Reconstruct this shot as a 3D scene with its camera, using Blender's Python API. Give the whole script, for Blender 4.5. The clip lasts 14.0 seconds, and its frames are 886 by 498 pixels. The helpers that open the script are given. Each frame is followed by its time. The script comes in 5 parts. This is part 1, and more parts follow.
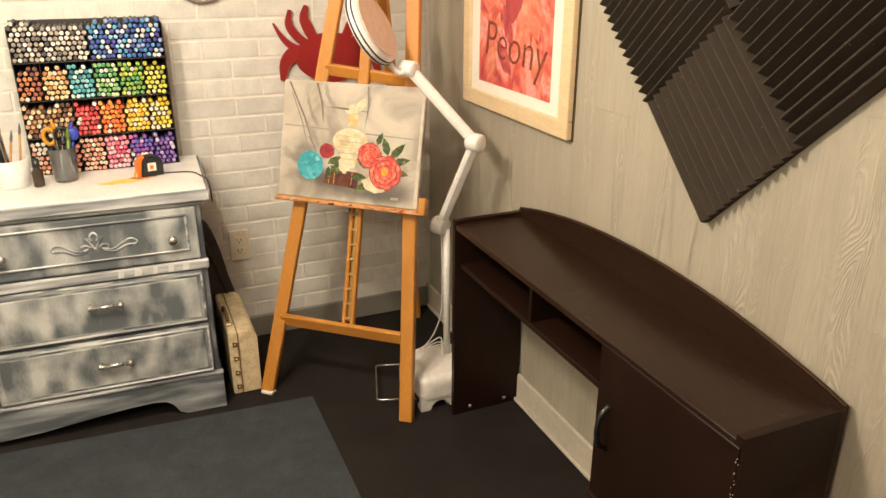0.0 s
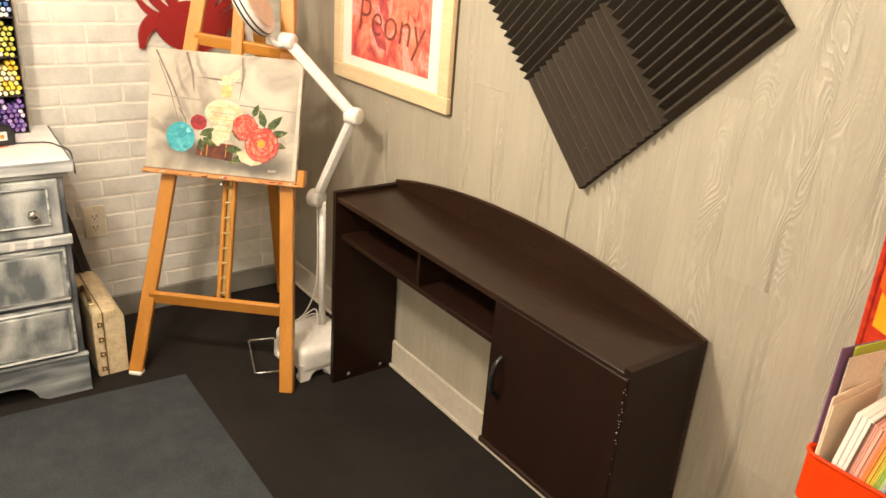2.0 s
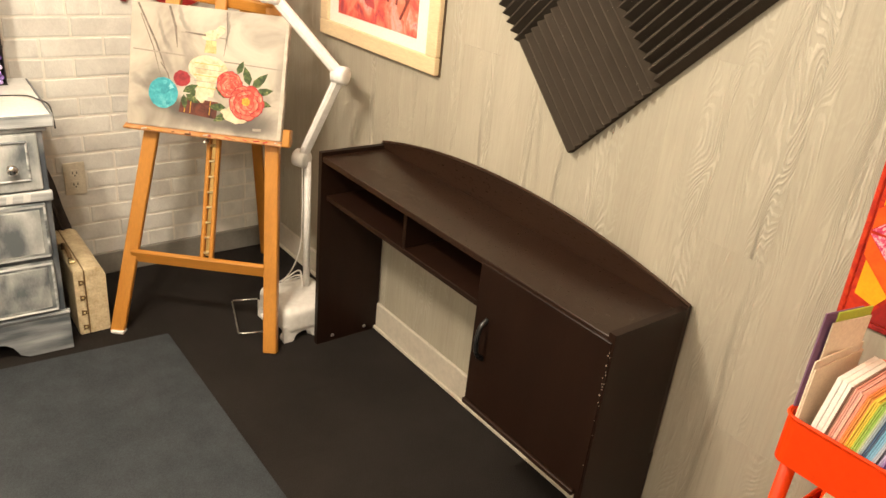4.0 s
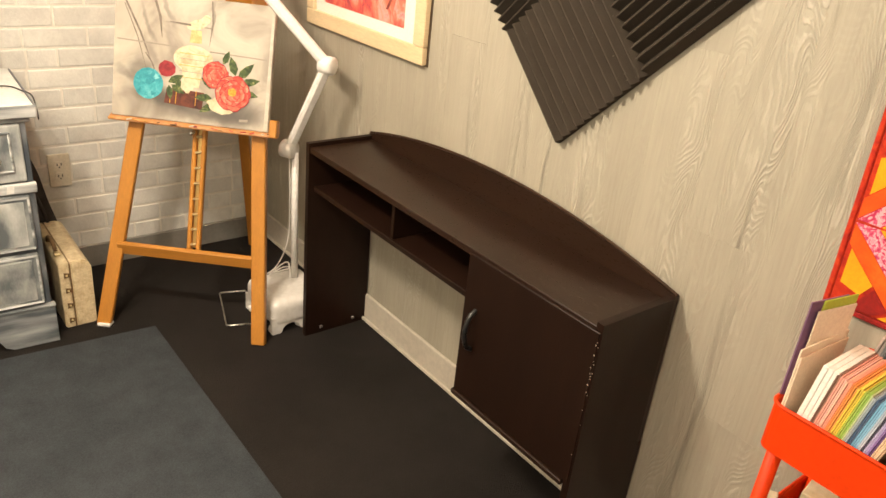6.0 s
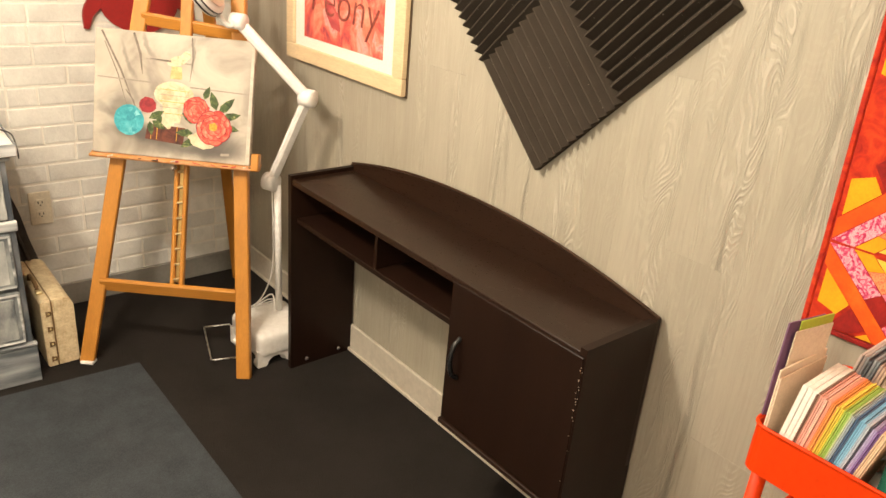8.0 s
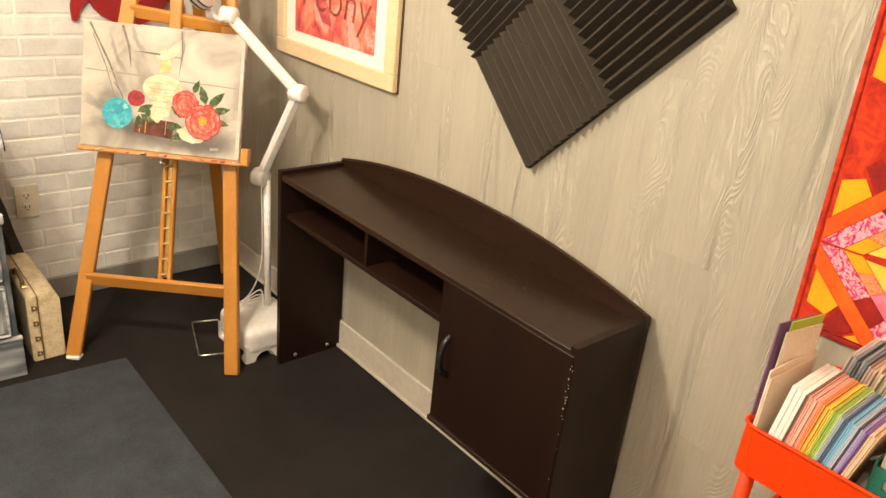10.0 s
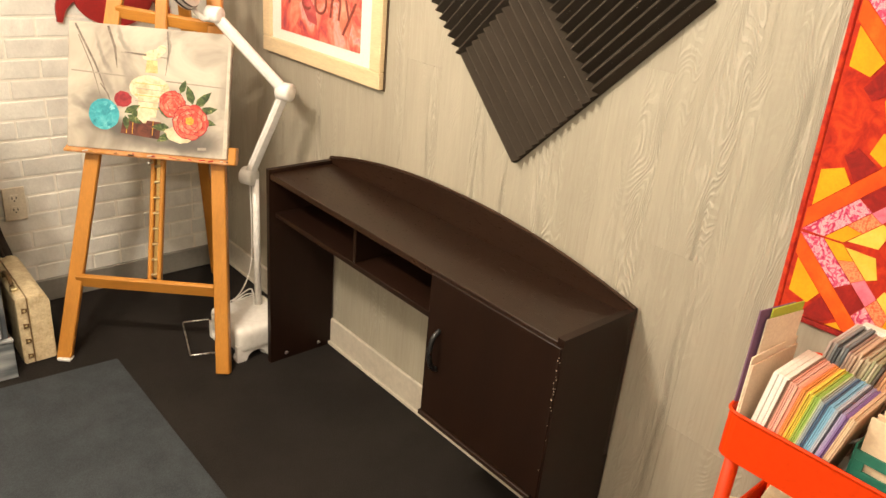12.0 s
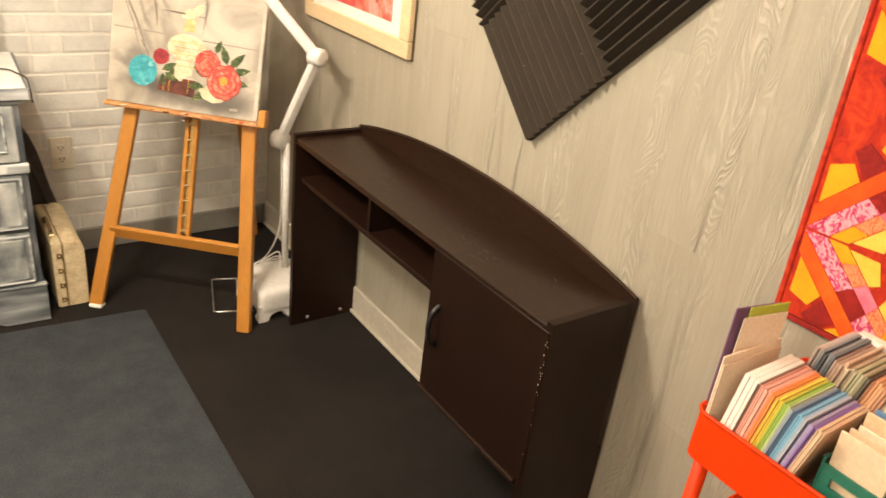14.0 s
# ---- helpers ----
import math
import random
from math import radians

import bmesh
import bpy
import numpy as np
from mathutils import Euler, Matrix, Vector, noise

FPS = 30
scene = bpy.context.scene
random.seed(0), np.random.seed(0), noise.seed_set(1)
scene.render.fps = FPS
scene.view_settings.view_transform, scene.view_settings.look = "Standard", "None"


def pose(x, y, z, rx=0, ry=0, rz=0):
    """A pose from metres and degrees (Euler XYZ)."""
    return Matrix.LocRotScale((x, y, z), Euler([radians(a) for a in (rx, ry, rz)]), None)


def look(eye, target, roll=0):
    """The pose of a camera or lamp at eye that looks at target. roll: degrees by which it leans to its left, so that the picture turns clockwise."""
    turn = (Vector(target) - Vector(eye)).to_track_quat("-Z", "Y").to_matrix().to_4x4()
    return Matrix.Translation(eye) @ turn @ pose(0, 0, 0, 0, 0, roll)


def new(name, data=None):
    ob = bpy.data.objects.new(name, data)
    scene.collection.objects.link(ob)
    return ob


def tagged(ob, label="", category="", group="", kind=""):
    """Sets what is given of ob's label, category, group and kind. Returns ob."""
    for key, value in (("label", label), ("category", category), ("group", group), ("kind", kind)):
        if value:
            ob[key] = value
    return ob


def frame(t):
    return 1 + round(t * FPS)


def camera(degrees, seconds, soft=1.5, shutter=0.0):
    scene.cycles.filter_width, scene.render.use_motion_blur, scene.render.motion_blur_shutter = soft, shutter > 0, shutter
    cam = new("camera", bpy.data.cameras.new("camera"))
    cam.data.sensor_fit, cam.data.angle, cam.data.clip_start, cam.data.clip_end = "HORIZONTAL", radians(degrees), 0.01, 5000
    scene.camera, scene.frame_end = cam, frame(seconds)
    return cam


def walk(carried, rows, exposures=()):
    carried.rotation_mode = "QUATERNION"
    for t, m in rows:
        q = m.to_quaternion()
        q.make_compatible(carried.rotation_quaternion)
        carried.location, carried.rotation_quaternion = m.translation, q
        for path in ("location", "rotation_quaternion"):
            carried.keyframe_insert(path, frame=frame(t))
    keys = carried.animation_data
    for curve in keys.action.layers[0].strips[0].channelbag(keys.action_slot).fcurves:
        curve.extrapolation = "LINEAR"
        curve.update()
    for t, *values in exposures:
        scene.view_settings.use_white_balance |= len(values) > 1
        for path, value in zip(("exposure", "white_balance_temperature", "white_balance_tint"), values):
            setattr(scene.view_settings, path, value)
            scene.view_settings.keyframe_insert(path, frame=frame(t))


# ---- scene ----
cam = camera(61.1, 14.0, shutter=0.3)
PATH = [
    (0, (-1.123, -2.773, 1.446), (-0.391, -1.065, 0.708), 0.1),
    (0.1, (-1.123, -2.773, 1.446), (-0.391, -1.065, 0.701), 0.1),
    (0.2, (-1.144, -2.771, 1.445), (-0.377, -1.086, 0.692), 0.37),
    (0.3, (-1.183, -2.766, 1.444), (-0.351, -1.123, 0.679), 0.856),
    (0.4, (-1.226, -2.761, 1.443), (-0.323, -1.164, 0.662), 1.396),
    (0.5, (-1.266, -2.757, 1.442), (-0.296, -1.202, 0.64), 1.9),
    (0.7, (-1.298, -2.763, 1.441), (-0.273, -1.228, 0.662), 3.7),
    (1, (-1.31, -2.765, 1.441), (-0.264, -1.238, 0.684), 4.4),
    (1.5, (-1.313, -2.774, 1.438), (-0.254, -1.25, 0.693), 4.4),
    (2, (-1.321, -2.774, 1.438), (-0.191, -1.311, 0.673), 4.4),
    (2.5, (-1.323, -2.769, 1.436), (-0.183, -1.337, 0.63), 4.7),
    (3, (-1.329, -2.77, 1.431), (-0.179, -1.362, 0.596), 5.8),
    (5.5, (-1.323, -2.76, 1.426), (-0.169, -1.368, 0.573), 6.1),
    (6, (-1.323, -2.766, 1.425), (-0.154, -1.391, 0.562), 6.2),
    (6.5, (-1.326, -2.775, 1.426), (-0.152, -1.4, 0.571), 6.1),
    (7, (-1.323, -2.781, 1.431), (-0.122, -1.406, 0.612), 5.6),
    (7.5, (-1.324, -2.781, 1.437), (-0.113, -1.403, 0.64), 5.1),
    (8, (-1.32, -2.775, 1.435), (-0.11, -1.397, 0.639), 5.1),
    (10.5, (-1.322, -2.767, 1.436), (-0.085, -1.418, 0.63), 6.0),
    (11, (-1.321, -2.772, 1.435), (-0.087, -1.424, 0.623), 5.5),
    (11.5, (-1.318, -2.782, 1.433), (-0.085, -1.432, 0.621), 5.2),
    (12, (-1.321, -2.785, 1.436), (-0.075, -1.445, 0.629), 5.3),
    (12.5, (-1.325, -2.792, 1.435), (-0.08, -1.44, 0.647), 5.5),
    (13, (-1.327, -2.792, 1.433), (-0.079, -1.442, 0.645), 5.9),
    (13.2, (-1.307, -2.794, 1.431), (-0.047, -1.508, 0.587), 6.29),
    (13.4, (-1.293, -2.795, 1.43), (-0.025, -1.554, 0.521), 6.56),
    (13.5, (-1.296, -2.795, 1.43), (-0.03, -1.544, 0.517), 6.5),
    (14, (-1.191, -2.863, 1.433), (-0.099, -1.435, 0.556), 7.1),
]
walk(cam, [(t, look(eye, target, roll)) for t, eye, target, roll in PATH], exposures=[(0, -0.34), (0.5, -0.22), (1.5, 0.0), (14.0, 0.0)])

# ---------------------------------------------------------------- light
world = bpy.data.worlds.new("world")
scene.world = world
world.use_nodes = True
world.node_tree.nodes["Background"].inputs[0].default_value = (1.0, 0.85, 0.65, 1)
world.node_tree.nodes["Background"].inputs[1].default_value = 0.02


def lamp(name, place, watts, radius, colour=(1.0, 0.855, 0.67)):
    data = bpy.data.lights.new(name, "POINT")
    data.energy, data.shadow_soft_size, data.color = watts, radius, colour
    ob = new(name, data)
    ob.location = place
    return ob


lamp("ceiling_bulb", (-1.20, -1.40, 1.78), 48, 0.04)
lamp("ceiling_bulb", (-1.56, -1.36, 2.08), 60, 0.045)
lamp("ceiling_bulb", (-2.20, -2.65, 1.98), 66, 0.06)

# ---------------------------------------------------------------- helpers
V = Vector


def chain(ob):
    m = Matrix()
    while ob:
        m = ob.matrix_basis @ m
        ob = ob.parent
    return m


def finish(bm, name, material, smooth=False):
    me = bpy.data.meshes.new(name)
    bmesh.ops.recalc_face_normals(bm, faces=bm.faces[:])
    for f in bm.faces:
        f.smooth = smooth
    bm.to_mesh(me)
    bm.free()
    for one in material if isinstance(material, (list, tuple)) else [material]:
        me.materials.append(one)
    return me


def part(name, bm, material, parent, label="", local=False, smooth=False, kind=""):
    """One mesh under a thing or part; built in world metres, or in the thing's own frame if local."""
    if not local:
        bm.transform(chain(parent).inverted())
    ob = new(name, finish(bm, name, material, smooth))
    ob.parent = parent
    return tagged(ob, label, kind=kind)


def thing(name, m, label, category, group="", kind=""):
    ob = new(name)
    ob.matrix_basis = m
    ob.empty_display_size = 0.05
    return tagged(ob, label, category, group, kind)


def solid(name, bm, material, label, category, group="", kind="", base=None, smooth=False):
    """A thing that is one mesh; base is its origin."""
    m = Matrix.Translation(base or (0, 0, 0))
    bm.transform(m.inverted())
    ob = new(name, finish(bm, name, material, smooth))
    ob.matrix_basis = m
    return tagged(ob, label, category, group, kind)


def bx(x0, x1, y0, y1, z0, z1, bev=0.0, seg=1, m=None):
    bm = bmesh.new()
    bmesh.ops.create_cube(bm, size=1)
    bm.transform(Matrix.Translation(((x0 + x1) / 2, (y0 + y1) / 2, (z0 + z1) / 2)) @ Matrix.Diagonal((abs(x1 - x0), abs(y1 - y0), abs(z1 - z0), 1)))
    if bev:
        bmesh.ops.bevel(bm, geom=bm.edges[:], offset=bev, segments=seg, affect="EDGES", profile=0.6)
    if m is not None:
        bm.transform(m)
    return bm


def prism(points, depth, m=None, bev=0.0):
    """Outline in x, y pulled up by depth along z."""
    bm = bmesh.new()
    low = [bm.verts.new((x, y, 0)) for x, y in points]
    top = [bm.verts.new((x, y, depth)) for x, y in points]
    n = len(points)
    bm.faces.new(low[::-1])
    bm.faces.new(top)
    for i in range(n):
        bm.faces.new((low[i], low[(i + 1) % n], top[(i + 1) % n], top[i]))
    if bev:
        edges = [e for e in bm.edges if all(v in top for v in e.verts)]
        bmesh.ops.bevel(bm, geom=edges, offset=bev, segments=2, affect="EDGES")
    if m is not None:
        bm.transform(m)
    return bm


def tube(points, r, n=10, m=None, r2=None):
    bm = bmesh.new()
    pts = [V(p) for p in points]
    rings = []
    up = V((0.123, 0.31, 0.94))
    for i, p in enumerate(pts):
        d = (pts[min(i + 1, len(pts) - 1)] - pts[max(i - 1, 0)]).normalized()
        a = d.cross(up)
        if a.length < 0.05:
            a = d.cross(V((1, 0, 0)))
        a.normalize()
        b = d.cross(a)
        rr = r if r2 is None else r + (r2 - r) * i / (len(pts) - 1)
        rings.append([bm.verts.new(p + rr * (math.cos(6.2832 * k / n) * a + math.sin(6.2832 * k / n) * b)) for k in range(n)])
    for s, t in zip(rings, rings[1:]):
        for k in range(n):
            bm.faces.new((s[k], s[(k + 1) % n], t[(k + 1) % n], t[k]))
    bm.faces.new(rings[0])
    bm.faces.new(rings[-1][::-1])
    if m is not None:
        bm.transform(m)
    return bm


def lathe(profile, n=24, m=None):
    """Rings (radius, z) turned round the z axis."""
    bm = bmesh.new()
    rings = [[bm.verts.new((r * math.cos(6.2832 * k / n), r * math.sin(6.2832 * k / n), z)) for k in range(n)] for r, z in profile]
    for s, t in zip(rings, rings[1:]):
        for k in range(n):
            bm.faces.new((s[k], s[(k + 1) % n], t[(k + 1) % n], t[k]))
    bm.faces.new(rings[0][::-1])
    bm.faces.new(rings[-1])
    if m is not None:
        bm.transform(m)
    return bm


def add(bm, *others):
    for o in others:
        me = bpy.data.meshes.new("tmp")
        o.to_mesh(me)
        o.free()
        bm.from_mesh(me)
        bpy.data.meshes.remove(me)
    return bm


def bar(p, q, w, t, m=None, bev=0.003, front=(0, -1, 0)):
    """A square-sawn bar from p to q, w wide, t deep."""
    p, q = V(p), V(q)
    d = (q - p).normalized()
    f = V(front)
    s = d.cross(f).normalized()
    f = s.cross(d).normalized()
    bm = bx(-w / 2, w / 2, -t / 2, t / 2, 0, (q - p).length, bev)
    rot = Matrix((s, f, d)).transposed().to_4x4()
    bm.transform(Matrix.Translation(p) @ rot)
    if m is not None:
        bm.transform(m)
    return bm


def arc(points, steps=8):
    """Smooth line through points (Catmull-Rom)."""
    p = [V(a) for a in points]
    p = [2 * p[0] - p[1]] + p + [2 * p[-1] - p[-2]]
    out = []
    for i in range(1, len(p) - 2):
        for k in range(steps):
            t = k / steps
            out.append(0.5 * (2 * p[i] + (p[i + 1] - p[i - 1]) * t + (2 * p[i - 1] - 5 * p[i] + 4 * p[i + 1] - p[i + 2]) * t * t
                              + (3 * p[i] - p[i - 1] - 3 * p[i + 1] + p[i + 2]) * t ** 3))
    return out + [p[-2]]


# ---------------------------------------------------------------- materials
def nodes(name):
    m = bpy.data.materials.new(name)
    m.use_nodes = True
    t = m.node_tree
    return m, t, t.nodes["Principled BSDF"]


def coords(t, scale=(1, 1, 1), island=False):
    """Object space, shifted at random from piece to piece."""
    tc = t.nodes.new("ShaderNodeTexCoord")
    rnd = t.nodes.new("ShaderNodeObjectInfo")
    mul = t.nodes.new("ShaderNodeMath")
    mul.operation = "MULTIPLY"
    mul.inputs[1].default_value = 37.0
    t.links.new(rnd.outputs["Random"], mul.inputs[0])
    sh = t.nodes.new("ShaderNodeVectorMath")
    t.links.new(tc.outputs["Object"], sh.inputs[0])
    t.links.new(mul.outputs[0], sh.inputs[1])
    mp = t.nodes.new("ShaderNodeMapping")
    mp.inputs["Scale"].default_value = scale
    t.links.new(sh.outputs[0], mp.inputs["Vector"])
    return mp.outputs[0], rnd


def noise_tex(t, vec, scale, detail=4.0, rough=0.6, dist=0.0):
    n = t.nodes.new("ShaderNodeTexNoise")
    n.inputs["Scale"].default_value, n.inputs["Detail"].default_value = scale, detail
    n.inputs["Roughness"].default_value, n.inputs["Distortion"].default_value = rough, dist
    t.links.new(vec, n.inputs["Vector"])
    return n.outputs["Fac"]


def ramp(t, fac, stops, constant=False):
    r = t.nodes.new("ShaderNodeValToRGB")
    cr = r.color_ramp
    if constant:
        cr.interpolation = "CONSTANT"
    while len(cr.elements) < len(stops):
        cr.elements.new(0.5)
    for e, (p, c) in zip(cr.elements, stops):
        e.position, e.color = p, (*c[:3], 1)
    t.links.new(fac, r.inputs[0])
    return r.outputs[0]


def mixc(t, fac, a, b, mode="MIX"):
    n = t.nodes.new("ShaderNodeMix")
    n.data_type, n.blend_type = "RGBA", mode
    for sock, val in ((n.inputs[0], fac), (n.inputs[6], a), (n.inputs[7], b)):
        if hasattr(val, "links"):
            t.links.new(val, sock)
        elif isinstance(val, (int, float)):
            sock.default_value = val
        else:
            sock.default_value = (*val[:3], 1)
    return n.outputs[2]


def bump(t, bsdf, height, strength, dist):
    b = t.nodes.new("ShaderNodeBump")
    b.inputs["Strength"].default_value, b.inputs["Distance"].default_value = strength, dist
    t.links.new(height, b.inputs["Height"])
    t.links.new(b.outputs[0], bsdf.inputs["Normal"])


def mat(name, a, b=None, rough=0.6, scale=6.0, fine=120.0, bumps=0.3, dist=0.001, metal=0.0, stretch=(1, 1, 1), spec=0.5, sheen=0.0, vary=0.0, coat=0.0, grain=0.22, rvar=0.1):
    """Two tones mixed by a coarse and a fine noise, with fine relief."""
    m, t, p = nodes(name)
    b = b or tuple(c * 0.82 for c in a)
    vec, rnd = coords(t, stretch)
    big, small = noise_tex(t, vec, scale, 3), noise_tex(t, vec, fine, 3)
    col = ramp(t, big, [(0.35, a), (0.68, b)])
    col = mixc(t, grain, col, ramp(t, small, [(0.3, tuple(c * 0.55 for c in a)), (0.7, tuple(min(1, c * 1.35) for c in a))]))
    if vary:
        hsv = t.nodes.new("ShaderNodeHueSaturation")
        mr = t.nodes.new("ShaderNodeMapRange")
        mr.inputs["To Min"].default_value, mr.inputs["To Max"].default_value = 1 - vary, 1 + vary
        t.links.new(rnd.outputs["Random"], mr.inputs["Value"])
        t.links.new(mr.outputs[0], hsv.inputs["Value"])
        t.links.new(col, hsv.inputs["Color"])
        col = hsv.outputs[0]
    t.links.new(col, p.inputs["Base Color"])
    rr = t.nodes.new("ShaderNodeMapRange")
    rr.inputs["To Min"].default_value, rr.inputs["To Max"].default_value = max(0.02, rough - rvar), min(1, rough + rvar)
    t.links.new(small, rr.inputs["Value"])
    t.links.new(rr.outputs[0], p.inputs["Roughness"])
    p.inputs["Metallic"].default_value = metal
    p.inputs["Specular IOR Level"].default_value = spec
    p.inputs["Coat Weight"].default_value = coat
    if sheen:
        p.inputs["Sheen Weight"].default_value = sheen
    if bumps:
        bump(t, p, small, bumps, dist)
    return m


def plank_material():
    """Pale grey-brown embossed board: quiet long grain with pale cathedral rings in places."""
    m, t, p = nodes("greige_board")
    vec, rnd = coords(t)

    def scaled(scale):
        mp = t.nodes.new("ShaderNodeMapping")
        mp.inputs["Scale"].default_value = scale
        t.links.new(vec, mp.inputs["Vector"])
        return mp.outputs[0]

    def maths(op, a, b):
        n = t.nodes.new("ShaderNodeMath")
        n.operation = op
        t.links.new(a, n.inputs[0])
        if hasattr(b, "links"):
            t.links.new(b, n.inputs[1])
        else:
            n.inputs[1].default_value = b
        return n.outputs[0]

    growth = noise_tex(t, scaled((1, 14.0, 2.6)), 1.0, 1.2, 0.45, 0.6)
    tremble = noise_tex(t, scaled((1, 60, 22)), 1.0, 3.0, 0.6)
    phase = maths("ADD", maths("MULTIPLY", growth, 210.0), maths("MULTIPLY", tremble, 6.0))
    rings = ramp(t, maths("ADD", maths("MULTIPLY", maths("SINE", phase, 0.0), 0.5), 0.5), [(0.0, (0, 0, 0)), (0.42, (0.12, 0.12, 0.12)), (0.88, (1, 1, 1))])
    patch = ramp(t, noise_tex(t, scaled((1, 11.0, 1.1)), 1.0, 3.0, 0.55, 0.3), [(0.44, (0.03, 0.03, 0.03)), (0.53, (0.16, 0.16, 0.16)), (0.66, (0.9, 0.9, 0.9))])
    pores = noise_tex(t, scaled((1, 150, 7.0)), 1.0, 4.0, 0.65)
    grain = mixc(t, 1.0, rings, patch, "MULTIPLY")
    grain = mixc(t, 0.55, grain, ramp(t, pores, [(0.36, (0, 0, 0)), (0.52, (1, 1, 1))]), "MULTIPLY")
    base = ramp(t, noise_tex(t, scaled((1, 9.0, 1.6)), 1.0, 4.0, 0.6), [(0.28, (0.335, 0.303, 0.236)), (0.5, (0.372, 0.339, 0.266)), (0.72, (0.402, 0.367, 0.292))])
    base = mixc(t, 0.22, base, ramp(t, pores, [(0.32, (0.26, 0.235, 0.18)), (0.68, (0.47, 0.43, 0.35))]))
    light = mixc(t, grain, base, (0.485, 0.449, 0.370))
    hsv = t.nodes.new("ShaderNodeHueSaturation")
    mr = t.nodes.new("ShaderNodeMapRange")
    mr.inputs["To Min"].default_value, mr.inputs["To Max"].default_value = 0.98, 1.02
    t.links.new(rnd.outputs["Random"], mr.inputs["Value"])
    t.links.new(mr.outputs[0], hsv.inputs["Value"])
    t.links.new(light, hsv.inputs["Color"])
    t.links.new(hsv.outputs[0], p.inputs["Base Color"])
    p.inputs["Roughness"].default_value = 0.55
    bump(t, p, mixc(t, 0.35, grain, pores), 0.9, 0.003)
    return m


def brushed_paint(name, dark, light, amount=0.5, along=(3.0, 3.0, 3.4), strokes=(10, 10, 4.2)):
    """Grey furniture paint with soft, smeared, dry-brushed white strokes."""
    m, t, p = nodes(name)
    vec, rnd = coords(t, along)
    a = noise_tex(t, vec, 2.0, 2, 0.45, 0.5)
    vec3, _ = coords(t, strokes)
    c = noise_tex(t, vec3, 1.5, 1.5, 0.45, 0.4)
    vec2, _ = coords(t, tuple(6 * k for k in strokes))
    b = noise_tex(t, vec2, 2.4, 4, 0.65)
    mask = mixc(t, 0.5, a, c)
    mask = mixc(t, 0.10, mask, b)
    mid = tuple(0.62 * d + 0.38 * l for d, l in zip(dark, light))
    lo = 0.56 - 0.10 * amount
    col = ramp(t, mask, [(lo - 0.075, dark), (lo - 0.005, mid), (lo + 0.03, tuple(0.45 * d + 0.55 * l for d, l in zip(dark, light))), (lo + 0.11, light)])
    t.links.new(col, p.inputs["Base Color"])
    p.inputs["Roughness"].default_value = 0.34
    bump(t, p, b, 0.22, 0.001)
    return m


def choice(name, colours, island=False, rough=0.35):
    """One of several colours, by chance from piece to piece."""
    m, t, p = nodes(name)
    src = t.nodes.new("ShaderNodeNewGeometry") if island else t.nodes.new("ShaderNodeObjectInfo")
    n = len(colours)
    col = ramp(t, src.outputs["Random Per Island" if island else "Random"], [(i / n, c) for i, c in enumerate(colours)], True)
    vec, _ = coords(t)
    col = mixc(t, 0.25, col, ramp(t, noise_tex(t, vec, 160, 2), [(0.3, (0.05, 0.05, 0.05)), (0.7, (0.9, 0.9, 0.9))]), "OVERLAY")
    t.links.new(col, p.inputs["Base Color"])
    p.inputs["Roughness"].default_value = rough
    return m


BOARD = plank_material()
BRICK = mat("white_painted_brick", (0.76, 0.745, 0.69), (0.61, 0.595, 0.555), 0.6, 11, 110, 0.35, 0.002, vary=0.07, grain=0.10)
MORTAR = mat("cream_mortar", (0.82, 0.78, 0.70), (0.74, 0.70, 0.62), 0.75, 12, 110, 0.35, 0.002, grain=0.10)
CARPET = mat("charcoal_carpet", (0.0200, 0.0171, 0.0158), (0.032, 0.0274, 0.0248), 0.95, 5, 260, 0.9, 0.005, spec=0.08, grain=0.5)
MAT_PILE = mat("slate_grey_pile", (0.044, 0.051, 0.058), (0.068, 0.077, 0.086), 0.95, 12, 240, 0.9, 0.005, spec=0.1, grain=0.5)
GREY_TRIM = mat("grey_trim_paint", (0.24, 0.225, 0.20), (0.20, 0.19, 0.17), 0.5, 5, 60, 0.15)
PALE_TRIM = mat("pale_trim_paint", (0.55, 0.50, 0.42), (0.48, 0.43, 0.36), 0.5, 5, 60, 0.15)
PLASTER = mat("cream_wall_paint", (0.80, 0.76, 0.68), (0.76, 0.72, 0.64), 0.8, 3, 200, 0.3)
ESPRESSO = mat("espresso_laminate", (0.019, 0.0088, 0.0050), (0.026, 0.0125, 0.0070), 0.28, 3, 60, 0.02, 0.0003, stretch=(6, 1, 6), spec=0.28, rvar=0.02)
# same laminate, its colour darkened for the hutch faces that lie in shade
ESPRESSO_SHADED = mat("espresso_laminate_shaded", (0.013, 0.0060, 0.0037), (0.018, 0.0084, 0.0052), 0.36, 3, 60, 0.15, 0.0006, stretch=(6, 6, 0.8), spec=0.17, rvar=0.04)
# lighter brown: the light caught along the arch's edge, put into the colour
EDGE_BAND = mat("lit_brown_edge", (0.040, 0.021, 0.013), (0.055, 0.030, 0.018), 0.65, 12, 90, 0.1, spec=0.1)
CHIP = mat("bare_chipboard", (0.75, 0.66, 0.52), (0.6, 0.5, 0.38), 0.8, 80, 200)
BLACK = mat("black_plastic", (0.012, 0.012, 0.013), (0.02, 0.02, 0.02), 0.3, 10, 80, 0.1)
STEEL = mat("bright_steel", (0.7, 0.69, 0.66), (0.6, 0.58, 0.55), 0.28, 10, 150, 0.1, metal=1.0)
BRASS_LIGHT = mat("polished_brass", (0.86, 0.74, 0.46), (0.78, 0.62, 0.34), 0.3, 20, 150, 0.1, metal=0.9)
